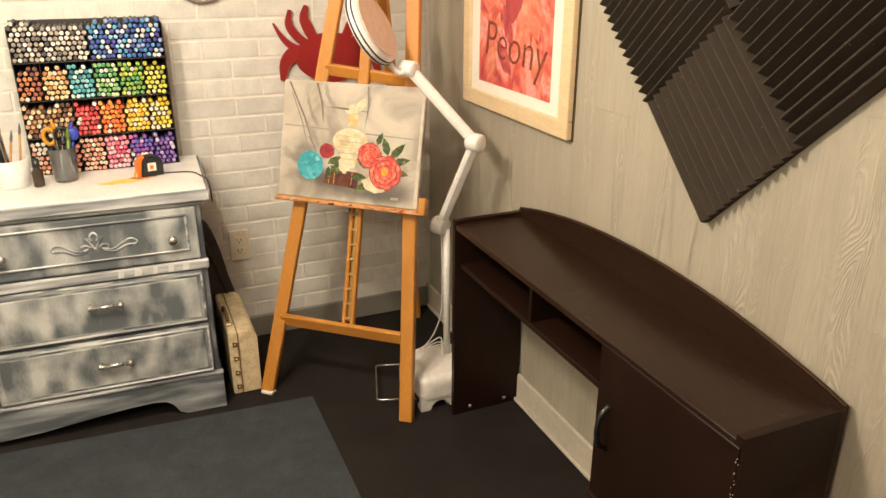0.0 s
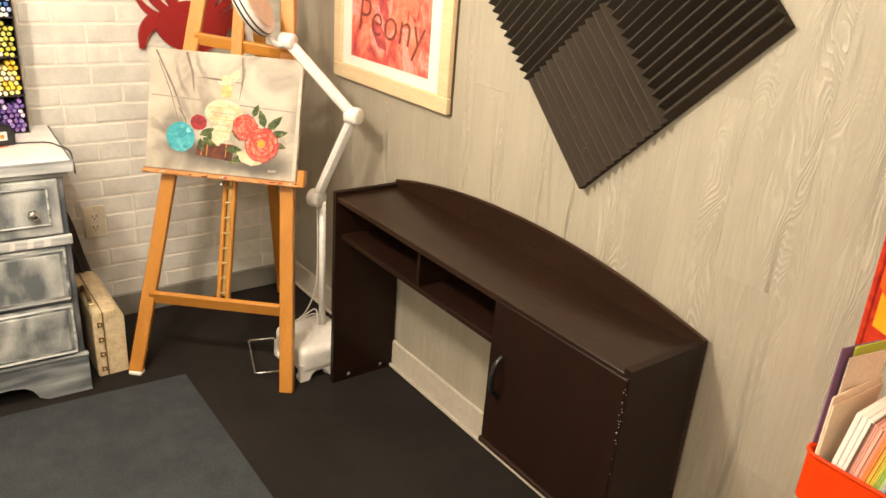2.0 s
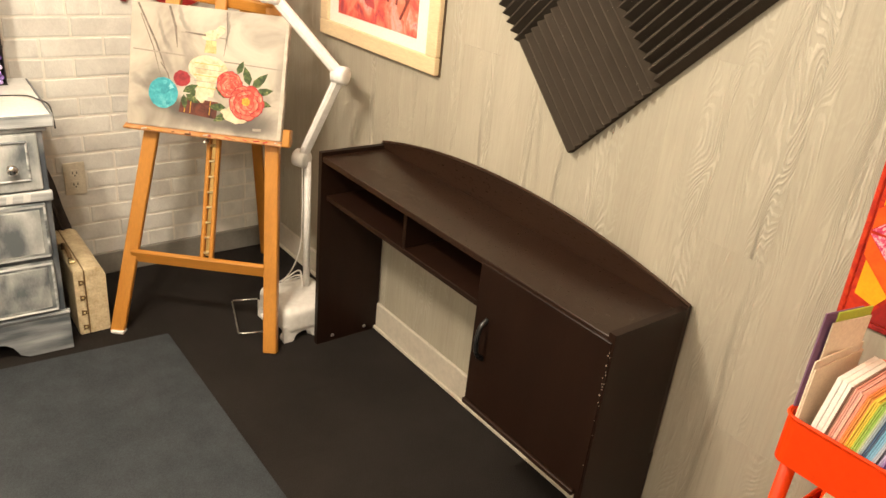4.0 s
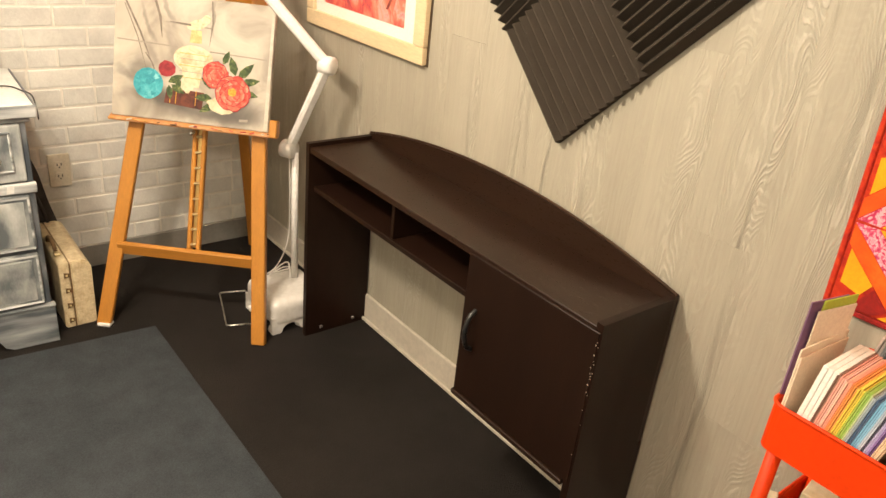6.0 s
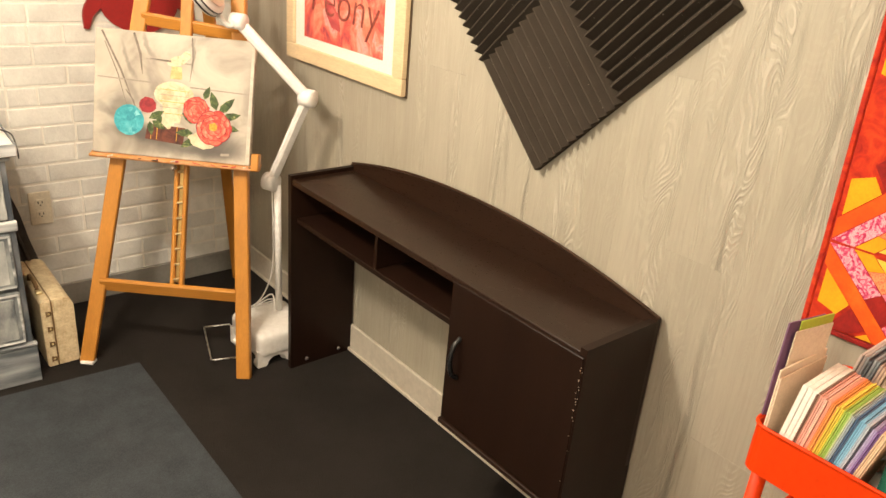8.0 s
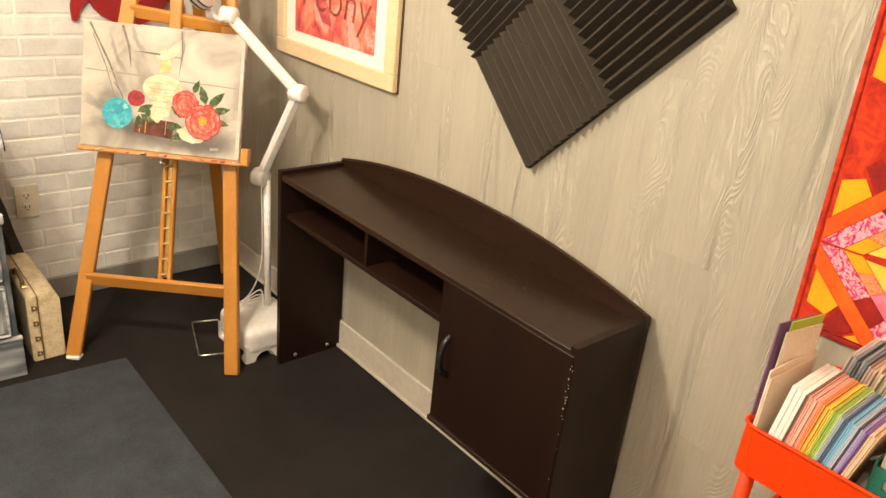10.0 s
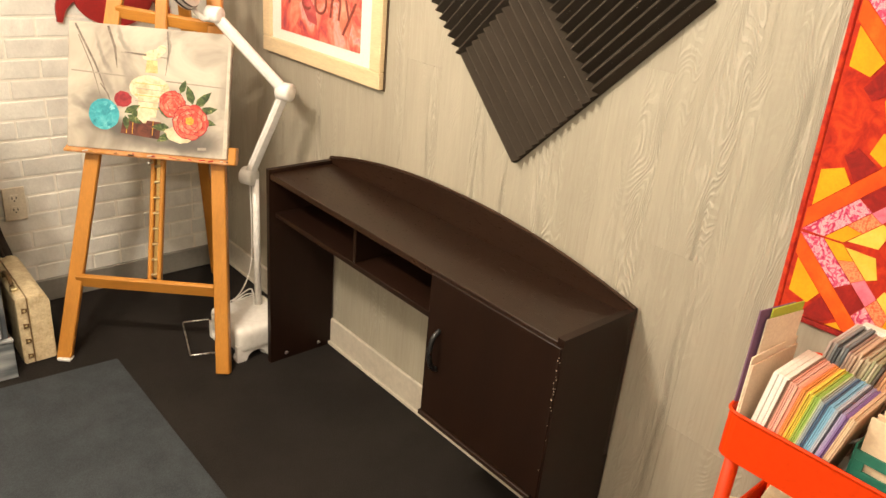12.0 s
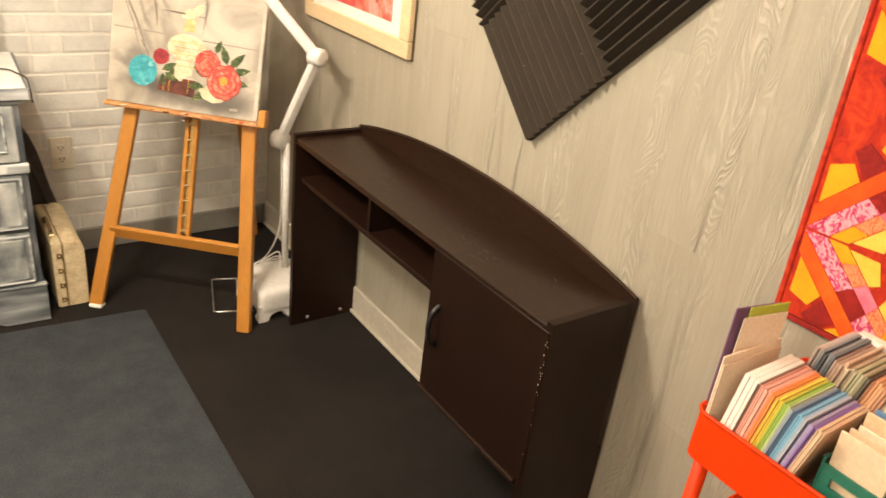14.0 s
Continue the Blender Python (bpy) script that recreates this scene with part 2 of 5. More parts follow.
BRASS = mat("brass", (0.65, 0.47, 0.2), (0.5, 0.35, 0.14), 0.35, 20, 150, 0.15, metal=1.0)
OAK = mat("orange_beech", (0.53, 0.228, 0.036), (0.43, 0.175, 0.024), 0.42, 5, 40, 0.2, 0.0008, stretch=(4, 4, 0.5), coat=0.15)
OAK_FLAT = mat("orange_beech_rail", (0.53, 0.228, 0.036), (0.43, 0.175, 0.024), 0.42, 5, 40, 0.2, 0.0008, stretch=(0.5, 4, 4), coat=0.15)
PAINTY = mat("paint_smeared_beech", (0.50, 0.22, 0.06), (0.62, 0.32, 0.16), 0.55, 30, 90, 0.4)
WHITE = mat("white_plastic", (0.86, 0.83, 0.79), (0.82, 0.79, 0.75), 0.35, 6, 60, 0.05)
LENS_COVER = mat("frosted_lamp_cover", (0.66, 0.55, 0.46), (0.60, 0.49, 0.40), 0.4, 6, 60, 0.05)
FOAM = mat("charcoal_foam", (0.050, 0.040, 0.031), (0.060, 0.048, 0.038), 0.95, 9, 700, 0.8, 0.002, spec=0.1)
# a little pale lint caught in the foam
lint_vec, _ = coords(FOAM.node_tree)
lint = ramp(FOAM.node_tree, noise_tex(FOAM.node_tree, lint_vec, 260, 1.0, 0.5), [(0.785, (0, 0, 0)), (0.80, (1, 1, 1))])
foam_bsdf = FOAM.node_tree.nodes["Principled BSDF"]
FOAM.node_tree.links.new(mixc(FOAM.node_tree, lint, foam_bsdf.inputs["Base Color"].links[0].from_socket, (0.40, 0.36, 0.30)), foam_bsdf.inputs["Base Color"])
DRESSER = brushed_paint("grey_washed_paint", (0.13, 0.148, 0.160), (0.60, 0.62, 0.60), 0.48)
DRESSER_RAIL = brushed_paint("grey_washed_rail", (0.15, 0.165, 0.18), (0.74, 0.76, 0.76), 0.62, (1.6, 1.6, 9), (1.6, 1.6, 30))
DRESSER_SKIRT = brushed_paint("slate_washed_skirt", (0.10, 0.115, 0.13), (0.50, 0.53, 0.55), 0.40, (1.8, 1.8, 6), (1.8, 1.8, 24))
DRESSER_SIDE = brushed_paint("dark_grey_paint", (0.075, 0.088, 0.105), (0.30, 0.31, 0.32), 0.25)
TOPPAINT = mat("white_worktop_paint", (0.80, 0.79, 0.76), (0.66, 0.66, 0.65), 0.4, 9, 90, 0.3)
CREAM_FRAME = mat("pale_maple_frame", (0.74, 0.58, 0.36), (0.68, 0.52, 0.31), 0.4, 4, 50, 0.15, stretch=(1, 1, 6))
DARKEDGE = mat("dark_frame_edge", (0.10, 0.07, 0.04), (0.08, 0.05, 0.03), 0.5)
PASSEPARTOUT = mat("white_mat_card", (0.86, 0.82, 0.74), (0.82, 0.78, 0.70), 0.85, 4, 200, 0.1)
RED_METAL = mat("red_powder_coat", (0.74, 0.046, 0.002), (0.68, 0.041, 0.002), 0.45, 5, 90, 0.08, spec=0.22)
CRABRED = mat("barn_red_paint", (0.30, 0.012, 0.012), (0.24, 0.010, 0.010), 0.5, 8, 80, 0.2)
SUITCASE = mat("cream_mottled_leatherette", (0.74, 0.63, 0.42), (0.46, 0.33, 0.17), 0.5, 42, 170, 0.5, grain=0.30)
SUITCASE_DARK = mat("brown_leather_trim", (0.20, 0.12, 0.05), (0.15, 0.09, 0.035), 0.5, 20, 150, 0.4)

# ---------------------------------------------------------------- the room
ROOM_W, ROOM_D, ROOM_H = 3.8, 4.6, 2.2
solid("floor", bx(-ROOM_W, 0, -ROOM_D, 0, -0.12, 0), CARPET, "charcoal low-pile carpet floor", "floor", kind="structure")
solid("ceiling", bx(-ROOM_W - 0.1, 0.1, -ROOM_D - 0.1, 0.1, ROOM_H, ROOM_H + 0.12), PLASTER, "plain cream ceiling", "ceiling", kind="structure")
solid("wall_south", bx(-ROOM_W, 0, -ROOM_D - 0.12, -ROOM_D, -0.12, ROOM_H), PLASTER, "plain cream painted wall", "wall", kind="structure")
solid("wall_west", bx(-ROOM_W - 0.12, -ROOM_W, -ROOM_D - 0.12, 0.12, -0.12, ROOM_H), PLASTER, "plain cream painted wall", "wall", kind="structure")
wall_north = thing("wall_north", pose(0, 0, 0), "white-painted brick wall with cream joints", "wall", kind="structure")
part("mortar", bx(-ROOM_W, 0.12, 0.004, 0.14, -0.12, ROOM_H), MORTAR, wall_north)
wall_east = thing("wall_east", pose(0, 0, 0), "wall of pale grey-brown embossed wood boards", "wall", kind="structure")
part("backing", bx(0.010, 0.12, -ROOM_D - 0.12, 0.003, -0.12, ROOM_H), GREY_TRIM, wall_east)
base = thing("baseboard_north", pose(0, 0, 0), "low grey painted baseboard along the brick wall", "baseboard", kind="structure")
part("board", bx(-ROOM_W, -0.014, -0.012, 0.003, 0, 0.088, 0.003), GREY_TRIM, base)
base = thing("baseboard_east", pose(0, 0, 0), "pale painted baseboard along the boarded wall", "baseboard", kind="structure")
part("board", bx(-0.012, -0.0005, -ROOM_D, 0, 0, 0.103, 0.003), PALE_TRIM, base)
part("shoe_strip", bx(-0.022, -0.0125, -ROOM_D, -0.02, 0, 0.014, 0.003), PALE_TRIM, base)

# grey carpet mat laid on the floor
rug = thing("carpet_mat", pose(-1.3, -1.6, 0), "slate-grey carpet mat lying on the dark carpet", "mat")
part("carpet_sheet", prism([(-0.657, -0.536), (-0.66, -3.3), (-2.6, -3.3), (-2.6, -0.42)], 0.007, None, 0.003), MAT_PILE, rug)

# ---------------------------------------------------------------- dark hutch standing on the floor
HX, HY0, HY1, HZ = -0.25, -0.81, -2.012, 0.69
hutch = thing("desk_hutch", pose(-0.13, -1.41, 0), "espresso laminate desk hutch with arched back, standing on the floor", "hutch")
for y, z in ((HY0, 0.538), (HY1 + 0.018, 0.298)):
    part("side_panel", prism([(HX, 0), (-0.0075, 0), (-0.0075, z), (-0.0238, z), (-0.0238, HZ), (HX, HZ)], 0.018, Matrix.Translation((0, y, 0)) @ Matrix(((1, 0, 0, 0), (0, 0, -1, 0), (0, 1, 0, 0), (0, 0, 0, 1)))), ESPRESSO_SHADED, hutch)
top_z = HZ - 0.012
part("top_panel", bx(HX + 0.003, -0.024, HY1 + 0.0185, HY0 - 0.0185, top_z - 0.018, top_z, 0.0012), ESPRESSO, hutch)
outline = [(HY0, 0.54)]
for i in range(25):
    s = i / 24
    outline.append((HY0 + (HY1 - HY0) * s, HZ + 0.004 + 0.072 * (1 - abs(2 * s - 1) ** 2.1)))
outline.append((HY1, 0.30))
outline += [(-1.61, 0.30), (-1.61, 0.54)]
YZ = Matrix(((0, 0, 1, 0), (1, 0, 0, 0), (0, 1, 0, 0), (0, 0, 0, 1)))
part("arched_back", prism(outline, 0.016, Matrix.Translation((-0.0235, 0, 0)) @ YZ, 0.002), ESPRESSO, hutch)
part("edge_band", tube([(-0.0165, y, z + 0.0015) for y, z in outline[1:26]], 0.0038, 6), EDGE_BAND, hutch)
part("shelf", bx(HX + 0.020, -0.025, -1.602, HY0 - 0.0185, 0.532, 0.548, 0.001), ESPRESSO_SHADED, hutch)
part("divider", bx(HX + 0.022, -0.025, -1.262, -1.249, 0.5485, 0.6595, 0.001), ESPRESSO_SHADED, hutch)
part("cabinet_side", bx(HX + 0.019, -0.025, -1.622, -1.6065, 0.29, 0.6595, 0.001), ESPRESSO_SHADED, hutch)
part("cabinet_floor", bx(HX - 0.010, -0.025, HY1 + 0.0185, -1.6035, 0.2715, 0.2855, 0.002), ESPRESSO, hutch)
door = part("door", bx(HX - 0.004, HX + 0.0125, HY1 + 0.004, -1.607, 0.287, 0.671, 0.0015), ESPRESSO_SHADED, hutch, "dark flat cabinet door")
part("handle", tube(arc([(HX - 0.002, -1.651, 0.537), (HX - 0.022, -1.651, 0.52), (HX - 0.030, -1.651, 0.482), (HX - 0.022, -1.651, 0.444), (HX - 0.002, -1.651, 0.427)], 5), 0.0065, 8), BLACK, door, "black bow handle", smooth=True)
rnd = random.Random(4)
for i in range(18):
    z = rnd.choice((0.645, 0.61, 0.595, 0.575, 0.555, 0.54, 0.525, 0.48, 0.44, 0.37)) + rnd.uniform(-0.012, 0.012)
    s = rnd.uniform(0.0006, 0.0014)
    y = HY1 + rnd.uniform(-0.0004, 0.008)
    part("chip", bx(HX - 0.0052, HX - 0.0036, y - s / 2, y + s / 2, z - s, z + s * rnd.uniform(0.3, 1.5)), CHIP, hutch)
for x in (-0.19, -0.062):
    part("screw", lathe([(0.0065, 0), (0.0065, 0.002), (0.003, 0.0032)], 12, pose(x, HY0 + 0.0002, 0.022, -90)), STEEL, hutch, "bright screw cap", smooth=True)
    part("screw", lathe([(0.0065, 0), (0.0065, 0.002), (0.003, 0.0032)], 12, pose(x, HY0 - 0.0182, 0.022, 90)), STEEL, hutch, smooth=True)

# ---------------------------------------------------------------- acoustic foam tiles
S = 0.305


def wedge_bm():
    """One rib of the foam, its length along z, its depth along y."""
    w, low, high = S / 12 / 2, 0.0, 0.021
    bm = bmesh.new()
    pts = [(-w, low), (w, low), (0.0014, high), (-0.0014, high)]
    rows = 6
    lines = [[bm.verts.new((x, y, S * (k / rows - 0.5))) for x, y in pts] for k in range(rows + 1)]
    for s, t in zip(lines, lines[1:]):
        for i in range(4):
            bm.faces.new((s[i], s[(i + 1) % 4], t[(i + 1) % 4], t[i]))
    bm.faces.new(lines[0][::-1])
    bm.faces.new(lines[-1])
    return bm


wedge_data = finish(wedge_bm(), "wedge", FOAM)
pad_data = finish(bx(-S / 2, S / 2, 0, 0.0092, -S / 2, S / 2, 0.001), "backing", FOAM)
c45 = S / math.sqrt(2)
for cy, cz, turn in ((-1.602, 0.905 + c45, 0), (-1.602 + c45, 0.905 + 2 * c45, 1), (-1.602 - c45, 0.905 + 2 * c45, 1), (-1.602, 0.905 + 3 * c45, 0)):
    # own frame: y is the depth off the wall, z runs along the ribs
    run = V((0, 1, 1)).normalized() if turn == 0 else V((0, -1, 1)).normalized()
    out = V((-1, 0, 0))
    tile = thing("foam_tile", Matrix.Translation((-0.001, cy, cz)) @ Matrix((out.cross(run), out, run)).transposed().to_4x4(),
                 "charcoal wedge acoustic foam tile hung diagonally on the boards", "foam tile", "acoustic foam tiles")
    new("backing", pad_data).parent = tile
    for i in range(12):
        ob = new("wedge", wedge_data)
        ob.parent = tile
        ob.location = (S * ((i + 0.5) / 12 - 0.5), 0.0094, 0)

# ---------------------------------------------------------------- easel
EASEL = Matrix.Translation((-0.6045, -0.6175, 0)) @ Matrix(((0.737, 0.676, 0, 0), (-0.676, 0.737, 0, 0), (0, 0, 1, 0), (0, 0, 0, 1)))
# own frame: x along the feet, y backwards, z up; the front leans back by LEAN metres a metre
LEAN = 0.27


def on(u, z, off=0.0):
    return (u, LEAN * z - off, z)


easel = thing("easel", EASEL, "orange beech A-frame easel standing in the corner", "easel")
front = (0, -1, -LEAN)
part("leg", bar(on(-0.258, 0.0), on(-0.050, 1.66), 0.046, 0.022, front=front), OAK, easel, local=True)
part("leg", bar(on(0.268, 0.0), on(0.150, 1.66), 0.046, 0.026, front=front), OAK, easel, local=True)
part("foot_cap", bx(-0.276, -0.232, -0.016, 0.016, 0.0, 0.012, 0.003), WHITE, easel, "worn white foot", local=True)
part("lower_rail", bar(on(-0.222, 0.262, 0.0), on(0.228, 0.266, 0.0), 0.044, 0.018, front=front), OAK_FLAT, easel, local=True)
part("upper_rail", bar(on(-0.115, 1.087, 0.0), on(0.195, 1.062, 0.0), 0.038, 0.018, front=front), OAK_FLAT, easel, local=True)
mast = part("mast", bar(on(0.010, 0.27, -0.016), on(0.010, 1.02, -0.016), 0.014, 0.02, front=front), OAK, easel, local=True)
part("mast", bar(on(0.040, 0.27, -0.016), on(0.040, 1.02, -0.016), 0.014, 0.02, front=front), OAK, easel, local=True)
part("mast_head", bar(on(0.030, 0.98, 0.012), on(0.030, 1.34, 0.012), 0.037, 0.018, front=front), OAK, easel, local=True)
part("ratchet", bar(on(0.025, 0.28, -0.02), on(0.025, 1.0, -0.02), 0.017, 0.006, front=front), BRASS, easel, "brass ratchet strip", local=True)
for i in range(8):
    z = 0.295 + 0.0485 * i
    part("tooth", bar(on(0.015, z, -0.009), on(0.035, z + 0.004, -0.009), 0.0075, 0.010, front=front, bev=0.002), BRASS_LIGHT, easel, local=True)
hinge = EASEL.inverted() @ V((-0.10, -0.10, 0))
part("back_leg", bar(hinge, (0.03, 0.415, 1.42), 0.038, 0.02), OAK, easel, local=True)
part("head_block", bar(on(-0.05, 1.50, 0.0), on(0.13, 1.50, 0.0), 0.06, 0.02, front=front), OAK_FLAT, easel, local=True)
tray = part("tray", bar(on(-0.247, 0.684, 0.036), on(0.290, 0.684, 0.036), 0.010, 0.040, front=front), PAINTY, easel, "paint-smeared canvas tray", local=True)
part("tray_end", bar(on(0.278, 0.676, 0.045), on(0.278, 0.728, 0.045), 0.024, 0.034, front=front), OAK, easel, local=True)
part("tray_knob", lathe([(0.007, 0), (0.007, 0.02), (0.004, 0.025)], 12, pose(0.012, LEAN * 0.655 - 0.012, 0.655, 90)), STEEL, easel, local=True, smooth=True)
rnd = random.Random(31)
for i in range(16):
    u, w = -0.235 + 0.51 * (i + rnd.random()) / 16, rnd.uniform(0.006, 0.022)
    hue = rnd.choice(((0.55, 0.04, 0.03), (0.70, 0.66, 0.58), (0.05, 0.03, 0.02), (0.60, 0.30, 0.05), (0.35, 0.02, 0.04), (0.22, 0.10, 0.03)))
    smear = mat("paint_smear", hue, None, 0.4, 60, 150, 0.3)
    part("paint_smear", bar(on(u, 0.6845 + rnd.uniform(-0.003, 0.004), 0.0563), on(u + w, 0.6845 + rnd.uniform(-0.003, 0.004), 0.0563), rnd.uniform(0.002, 0.006), 0.0012, front=front, bev=0.0004), smear, tray, local=True)

# ---------------------------------------------------------------- floor magnifier lamp
def finish_arch(points, y0, y1):
    """A flat outline in x and z, given depth from y0 to y1."""
    bm = bmesh.new()
    f = bm.faces.new([bm.verts.new((x, y0, z)) for x, z in points])
    g = bmesh.ops.extrude_face_region(bm, geom=[f])
    bmesh.ops.translate(bm, vec=(0, y1 - y0, 0), verts=[e for e in g["geom"] if isinstance(e, bmesh.types.BMVert)])
    bmesh.ops.recalc_face_normals(bm, faces=bm.faces)
    return bm


mag = thing("magnifier_lamp", pose(-0.26, -0.66, 0), "white floor magnifier lamp with jointed arm and round head", "floor lamp")
PX, PY = -0.209, -0.618
foot = part("base", bx(-0.342, -0.130, -0.776, -0.553, 0.024, 0.122, 0.034, 6), WHITE, mag, smooth=True)
arch = [(-0.343, 0.0), (-0.312, 0.0)] + [(-0.272 - 0.034 * math.cos(a), 0.006 + 0.026 * math.sin(a)) for a in [math.pi * i / 12 for i in range(13)]] + [(-0.232, 0.0), (-0.202, 0.0), (-0.202, 0.062), (-0.343, 0.062)]
for y in (-0.771, -0.575):
    part("skirt", finish_arch(arch, y, y + 0.018), WHITE, mag, "white skirt with an arched cut-out")
for x, y in ((-0.325, -0.745), (-0.225, -0.745), (-0.325, -0.585), (-0.225, -0.585)):
    part("foot", lathe([(0.018, 0), (0.02, 0.008), (0.018, 0.016)], 14, pose(x, y, 0)), WHITE, mag, smooth=True)
part("wire_loop", tube([(-0.318, -0.56, 0.03), (-0.317, -0.493, 0.03), (-0.396, -0.468, 0.03), (-0.404, -0.472, 0.03), (-0.468, -0.68, 0.03), (-0.462, -0.688, 0.03), (-0.345, -0.728, 0.03)], 0.0028, 8), STEEL, mag, "bent bright wire loop", smooth=True)
part("pole", tube([(PX + 0.020, PY - 0.012, 0.10), (PX + 0.018, PY - 0.010, 0.590)], 0.0118, 16), WHITE, mag, smooth=True)
J0, J1, J2 = V((PX, PY, 0.600)), V((-0.150, -0.750, 0.904)), V((-0.315, -0.63, 1.118))
for n, r in ((J0, 0.030), (J1, 0.028), (J2, 0.024)):
    part("joint", lathe([(r * 0.7, -0.024), (r, -0.020), (r, 0.020), (r * 0.7, 0.024)], 20, Matrix.Translation(n) @ pose(0, 0, 0, 90, 0, 25)), WHITE, mag, smooth=True)
part("arm", bar(J0, J1, 0.033, 0.026, bev=0.007), WHITE, mag)
part("arm", bar(J1, J2, 0.033, 0.026, bev=0.007), WHITE, mag)
HEAD = look((-0.420, -0.60, 1.235), (0.257, -1.166, 1.700))
head = part("head", lathe([(0.085, -0.020), (0.108, -0.016), (0.112, 0.0), (0.108, 0.014), (0.095, 0.018)], 40, HEAD), WHITE, mag, smooth=True)
part("cover", lathe([(0.094, -0.0235), (0.094, -0.0215)], 40, HEAD), LENS_COVER, head, "frosted pinkish lamp cover")
part("rim", lathe([(0.1115, -0.010), (0.113, -0.008), (0.1125, -0.006)], 40, HEAD), BLACK, head, "thin black rim", smooth=True)
part("rim", lathe([(0.113, 0.004), (0.114, 0.006), (0.113, 0.009)], 40, HEAD), BLACK, head, "thin black rim", smooth=True)
part("yoke", tube(arc([J2, J2 + V((-0.03, 0.0, -0.012)), J2 + V((-0.055, 0.01, 0.012)), V((-0.375, -0.605, 1.16))], 5), 0.008, 10), WHITE, mag, smooth=True)
part("cord", tube(arc([(-0.22, -0.66, 0.14), (-0.20, -0.60, 0.17), (-0.24, -0.585, 0.145), (-0.27, -0.60, 0.14), (-0.235, -0.63, 0.16), (-0.19, -0.61, 0.15), (-0.21, -0.57, 0.135), (-0.28, -0.56, 0.09), (-0.29, -0.55, 0.01)], 6), 0.0028, 6), WHITE, mag, smooth=True)
part("cord", tube(arc([(PX + 0.008, PY + 0.012, 0.6), (PX + 0.012, PY + 0.012, 0.42), (PX + 0.006, PY + 0.014, 0.26), (-0.26, -0.62, 0.17), (-0.31, -0.56, 0.11)], 6), 0.0025, 6), WHITE, mag, smooth=True)

# ---------------------------------------------------------------- dresser (own frame: x to the right end, y backwards)
DR = Matrix.Translation((-0.946, -0.461, 0)) @ pose(0, 0, 0, 0, 0, -2.2)
dresser = thing("dresser", DR, "grey-washed dresser with carved top drawer and white top", "dresser")
DW, DD = 1.33, 0.40
XZ = Matrix(((1, 0, 0, 0), (0, 0, -1, 0), (0, 1, 0, 0), (0, 0, 0, 1)))
part("top_edge", add(bx(-DW - 0.03, 0.030, -0.024, -0.0165, 0.738, 0.7735, 0.003), bx(0.0245, 0.032, -0.0160, DD + 0.018, 0.738, 0.7735, 0.003)), DRESSER_RAIL, dresser, "grey dry-brushed edge of the top", local=True)
part("top", bx(-DW - 0.03, 0.024, -0.016, DD + 0.02, 0.738, 0.775, 0.006, 2), TOPPAINT, dresser, "white paint-stained top", local=True)
part("cornice", bx(-DW - 0.012, 0.012, -0.008, DD, 0.722, 0.7375, 0.004), DRESSER_RAIL, dresser, local=True)
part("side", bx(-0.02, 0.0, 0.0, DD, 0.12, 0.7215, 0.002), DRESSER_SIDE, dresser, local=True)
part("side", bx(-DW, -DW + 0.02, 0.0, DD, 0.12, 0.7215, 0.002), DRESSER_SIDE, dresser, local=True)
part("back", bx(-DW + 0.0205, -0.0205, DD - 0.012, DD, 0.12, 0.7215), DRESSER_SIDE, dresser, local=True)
part("front_frame", add(bx(-DW + 0.0205, -0.0205, 0.006, 0.026, 0.12, 0.7215), bx(-0.675, -0.655, 0.0005, 0.006, 0.132, 0.72)), DRESSER_SIDE, dresser, local=True)
part("rail", bx(-DW - 0.006, 0.006, -0.010, 0.0055, 0.512, 0.543, 0.005, 2), DRESSER_RAIL, dresser, "white dry-brushed moulding", local=True)
for i, x in enumerate((-0.075, -0.118, -0.163, -0.215, -0.262, -0.70, -0.78)):
    part("brush_mark", prism([(x, 0.516), (x + 0.020 - 0.003 * (i % 3), 0.517), (x + 0.023 - 0.003 * (i % 3), 0.539), (x + 0.004, 0.538)], 0.0006, Matrix.Translation((0, -0.0101, 0)) @ XZ), TOPPAINT, dresser, "short white brush mark", local=True)
# skirt with a scalloped lower edge
pts = [(0, 0), (-0.125, 0), (-0.150, 0.012), (-0.165, 0.045), (-0.185, 0.060), (-0.225, 0.064), (-0.30, 0.060), (-0.42, 0.048), (-0.55, 0.032), (-0.665, 0.026)]
pts = pts + [(-DW - x, z) for x, z in pts[-2::-1]] + [(-DW, 0.128), (0, 0.128)]
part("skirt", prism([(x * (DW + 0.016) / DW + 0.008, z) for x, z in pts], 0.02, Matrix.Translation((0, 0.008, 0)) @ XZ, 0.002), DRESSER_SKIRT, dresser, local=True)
part("skirt_bead", bx(-DW - 0.010, 0.010, -0.016, 0.004, 0.1285, 0.139, 0.004, 2), DRESSER_RAIL, dresser, local=True)
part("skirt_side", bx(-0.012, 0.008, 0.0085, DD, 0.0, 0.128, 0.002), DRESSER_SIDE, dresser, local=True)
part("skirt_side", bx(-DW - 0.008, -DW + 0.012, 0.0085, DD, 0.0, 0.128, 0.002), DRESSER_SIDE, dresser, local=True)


def frame_front(x0, x1, z0, z1, y, w, d):
    """A raised moulded border with mitred look round a panel."""
    bm = bx(x0, x1, y - d, y, z0, z0 + w, 0.003)
    return add(bm, bx(x0, x1, y - d, y, z1 - w, z1, 0.003), bx(x0, x0 + w, y - d, y, z0 + w * 0.9, z1 - w * 0.9, 0.003), bx(x1 - w, x1, y - d, y, z0 + w * 0.9, z1 - w * 0.9, 0.003))


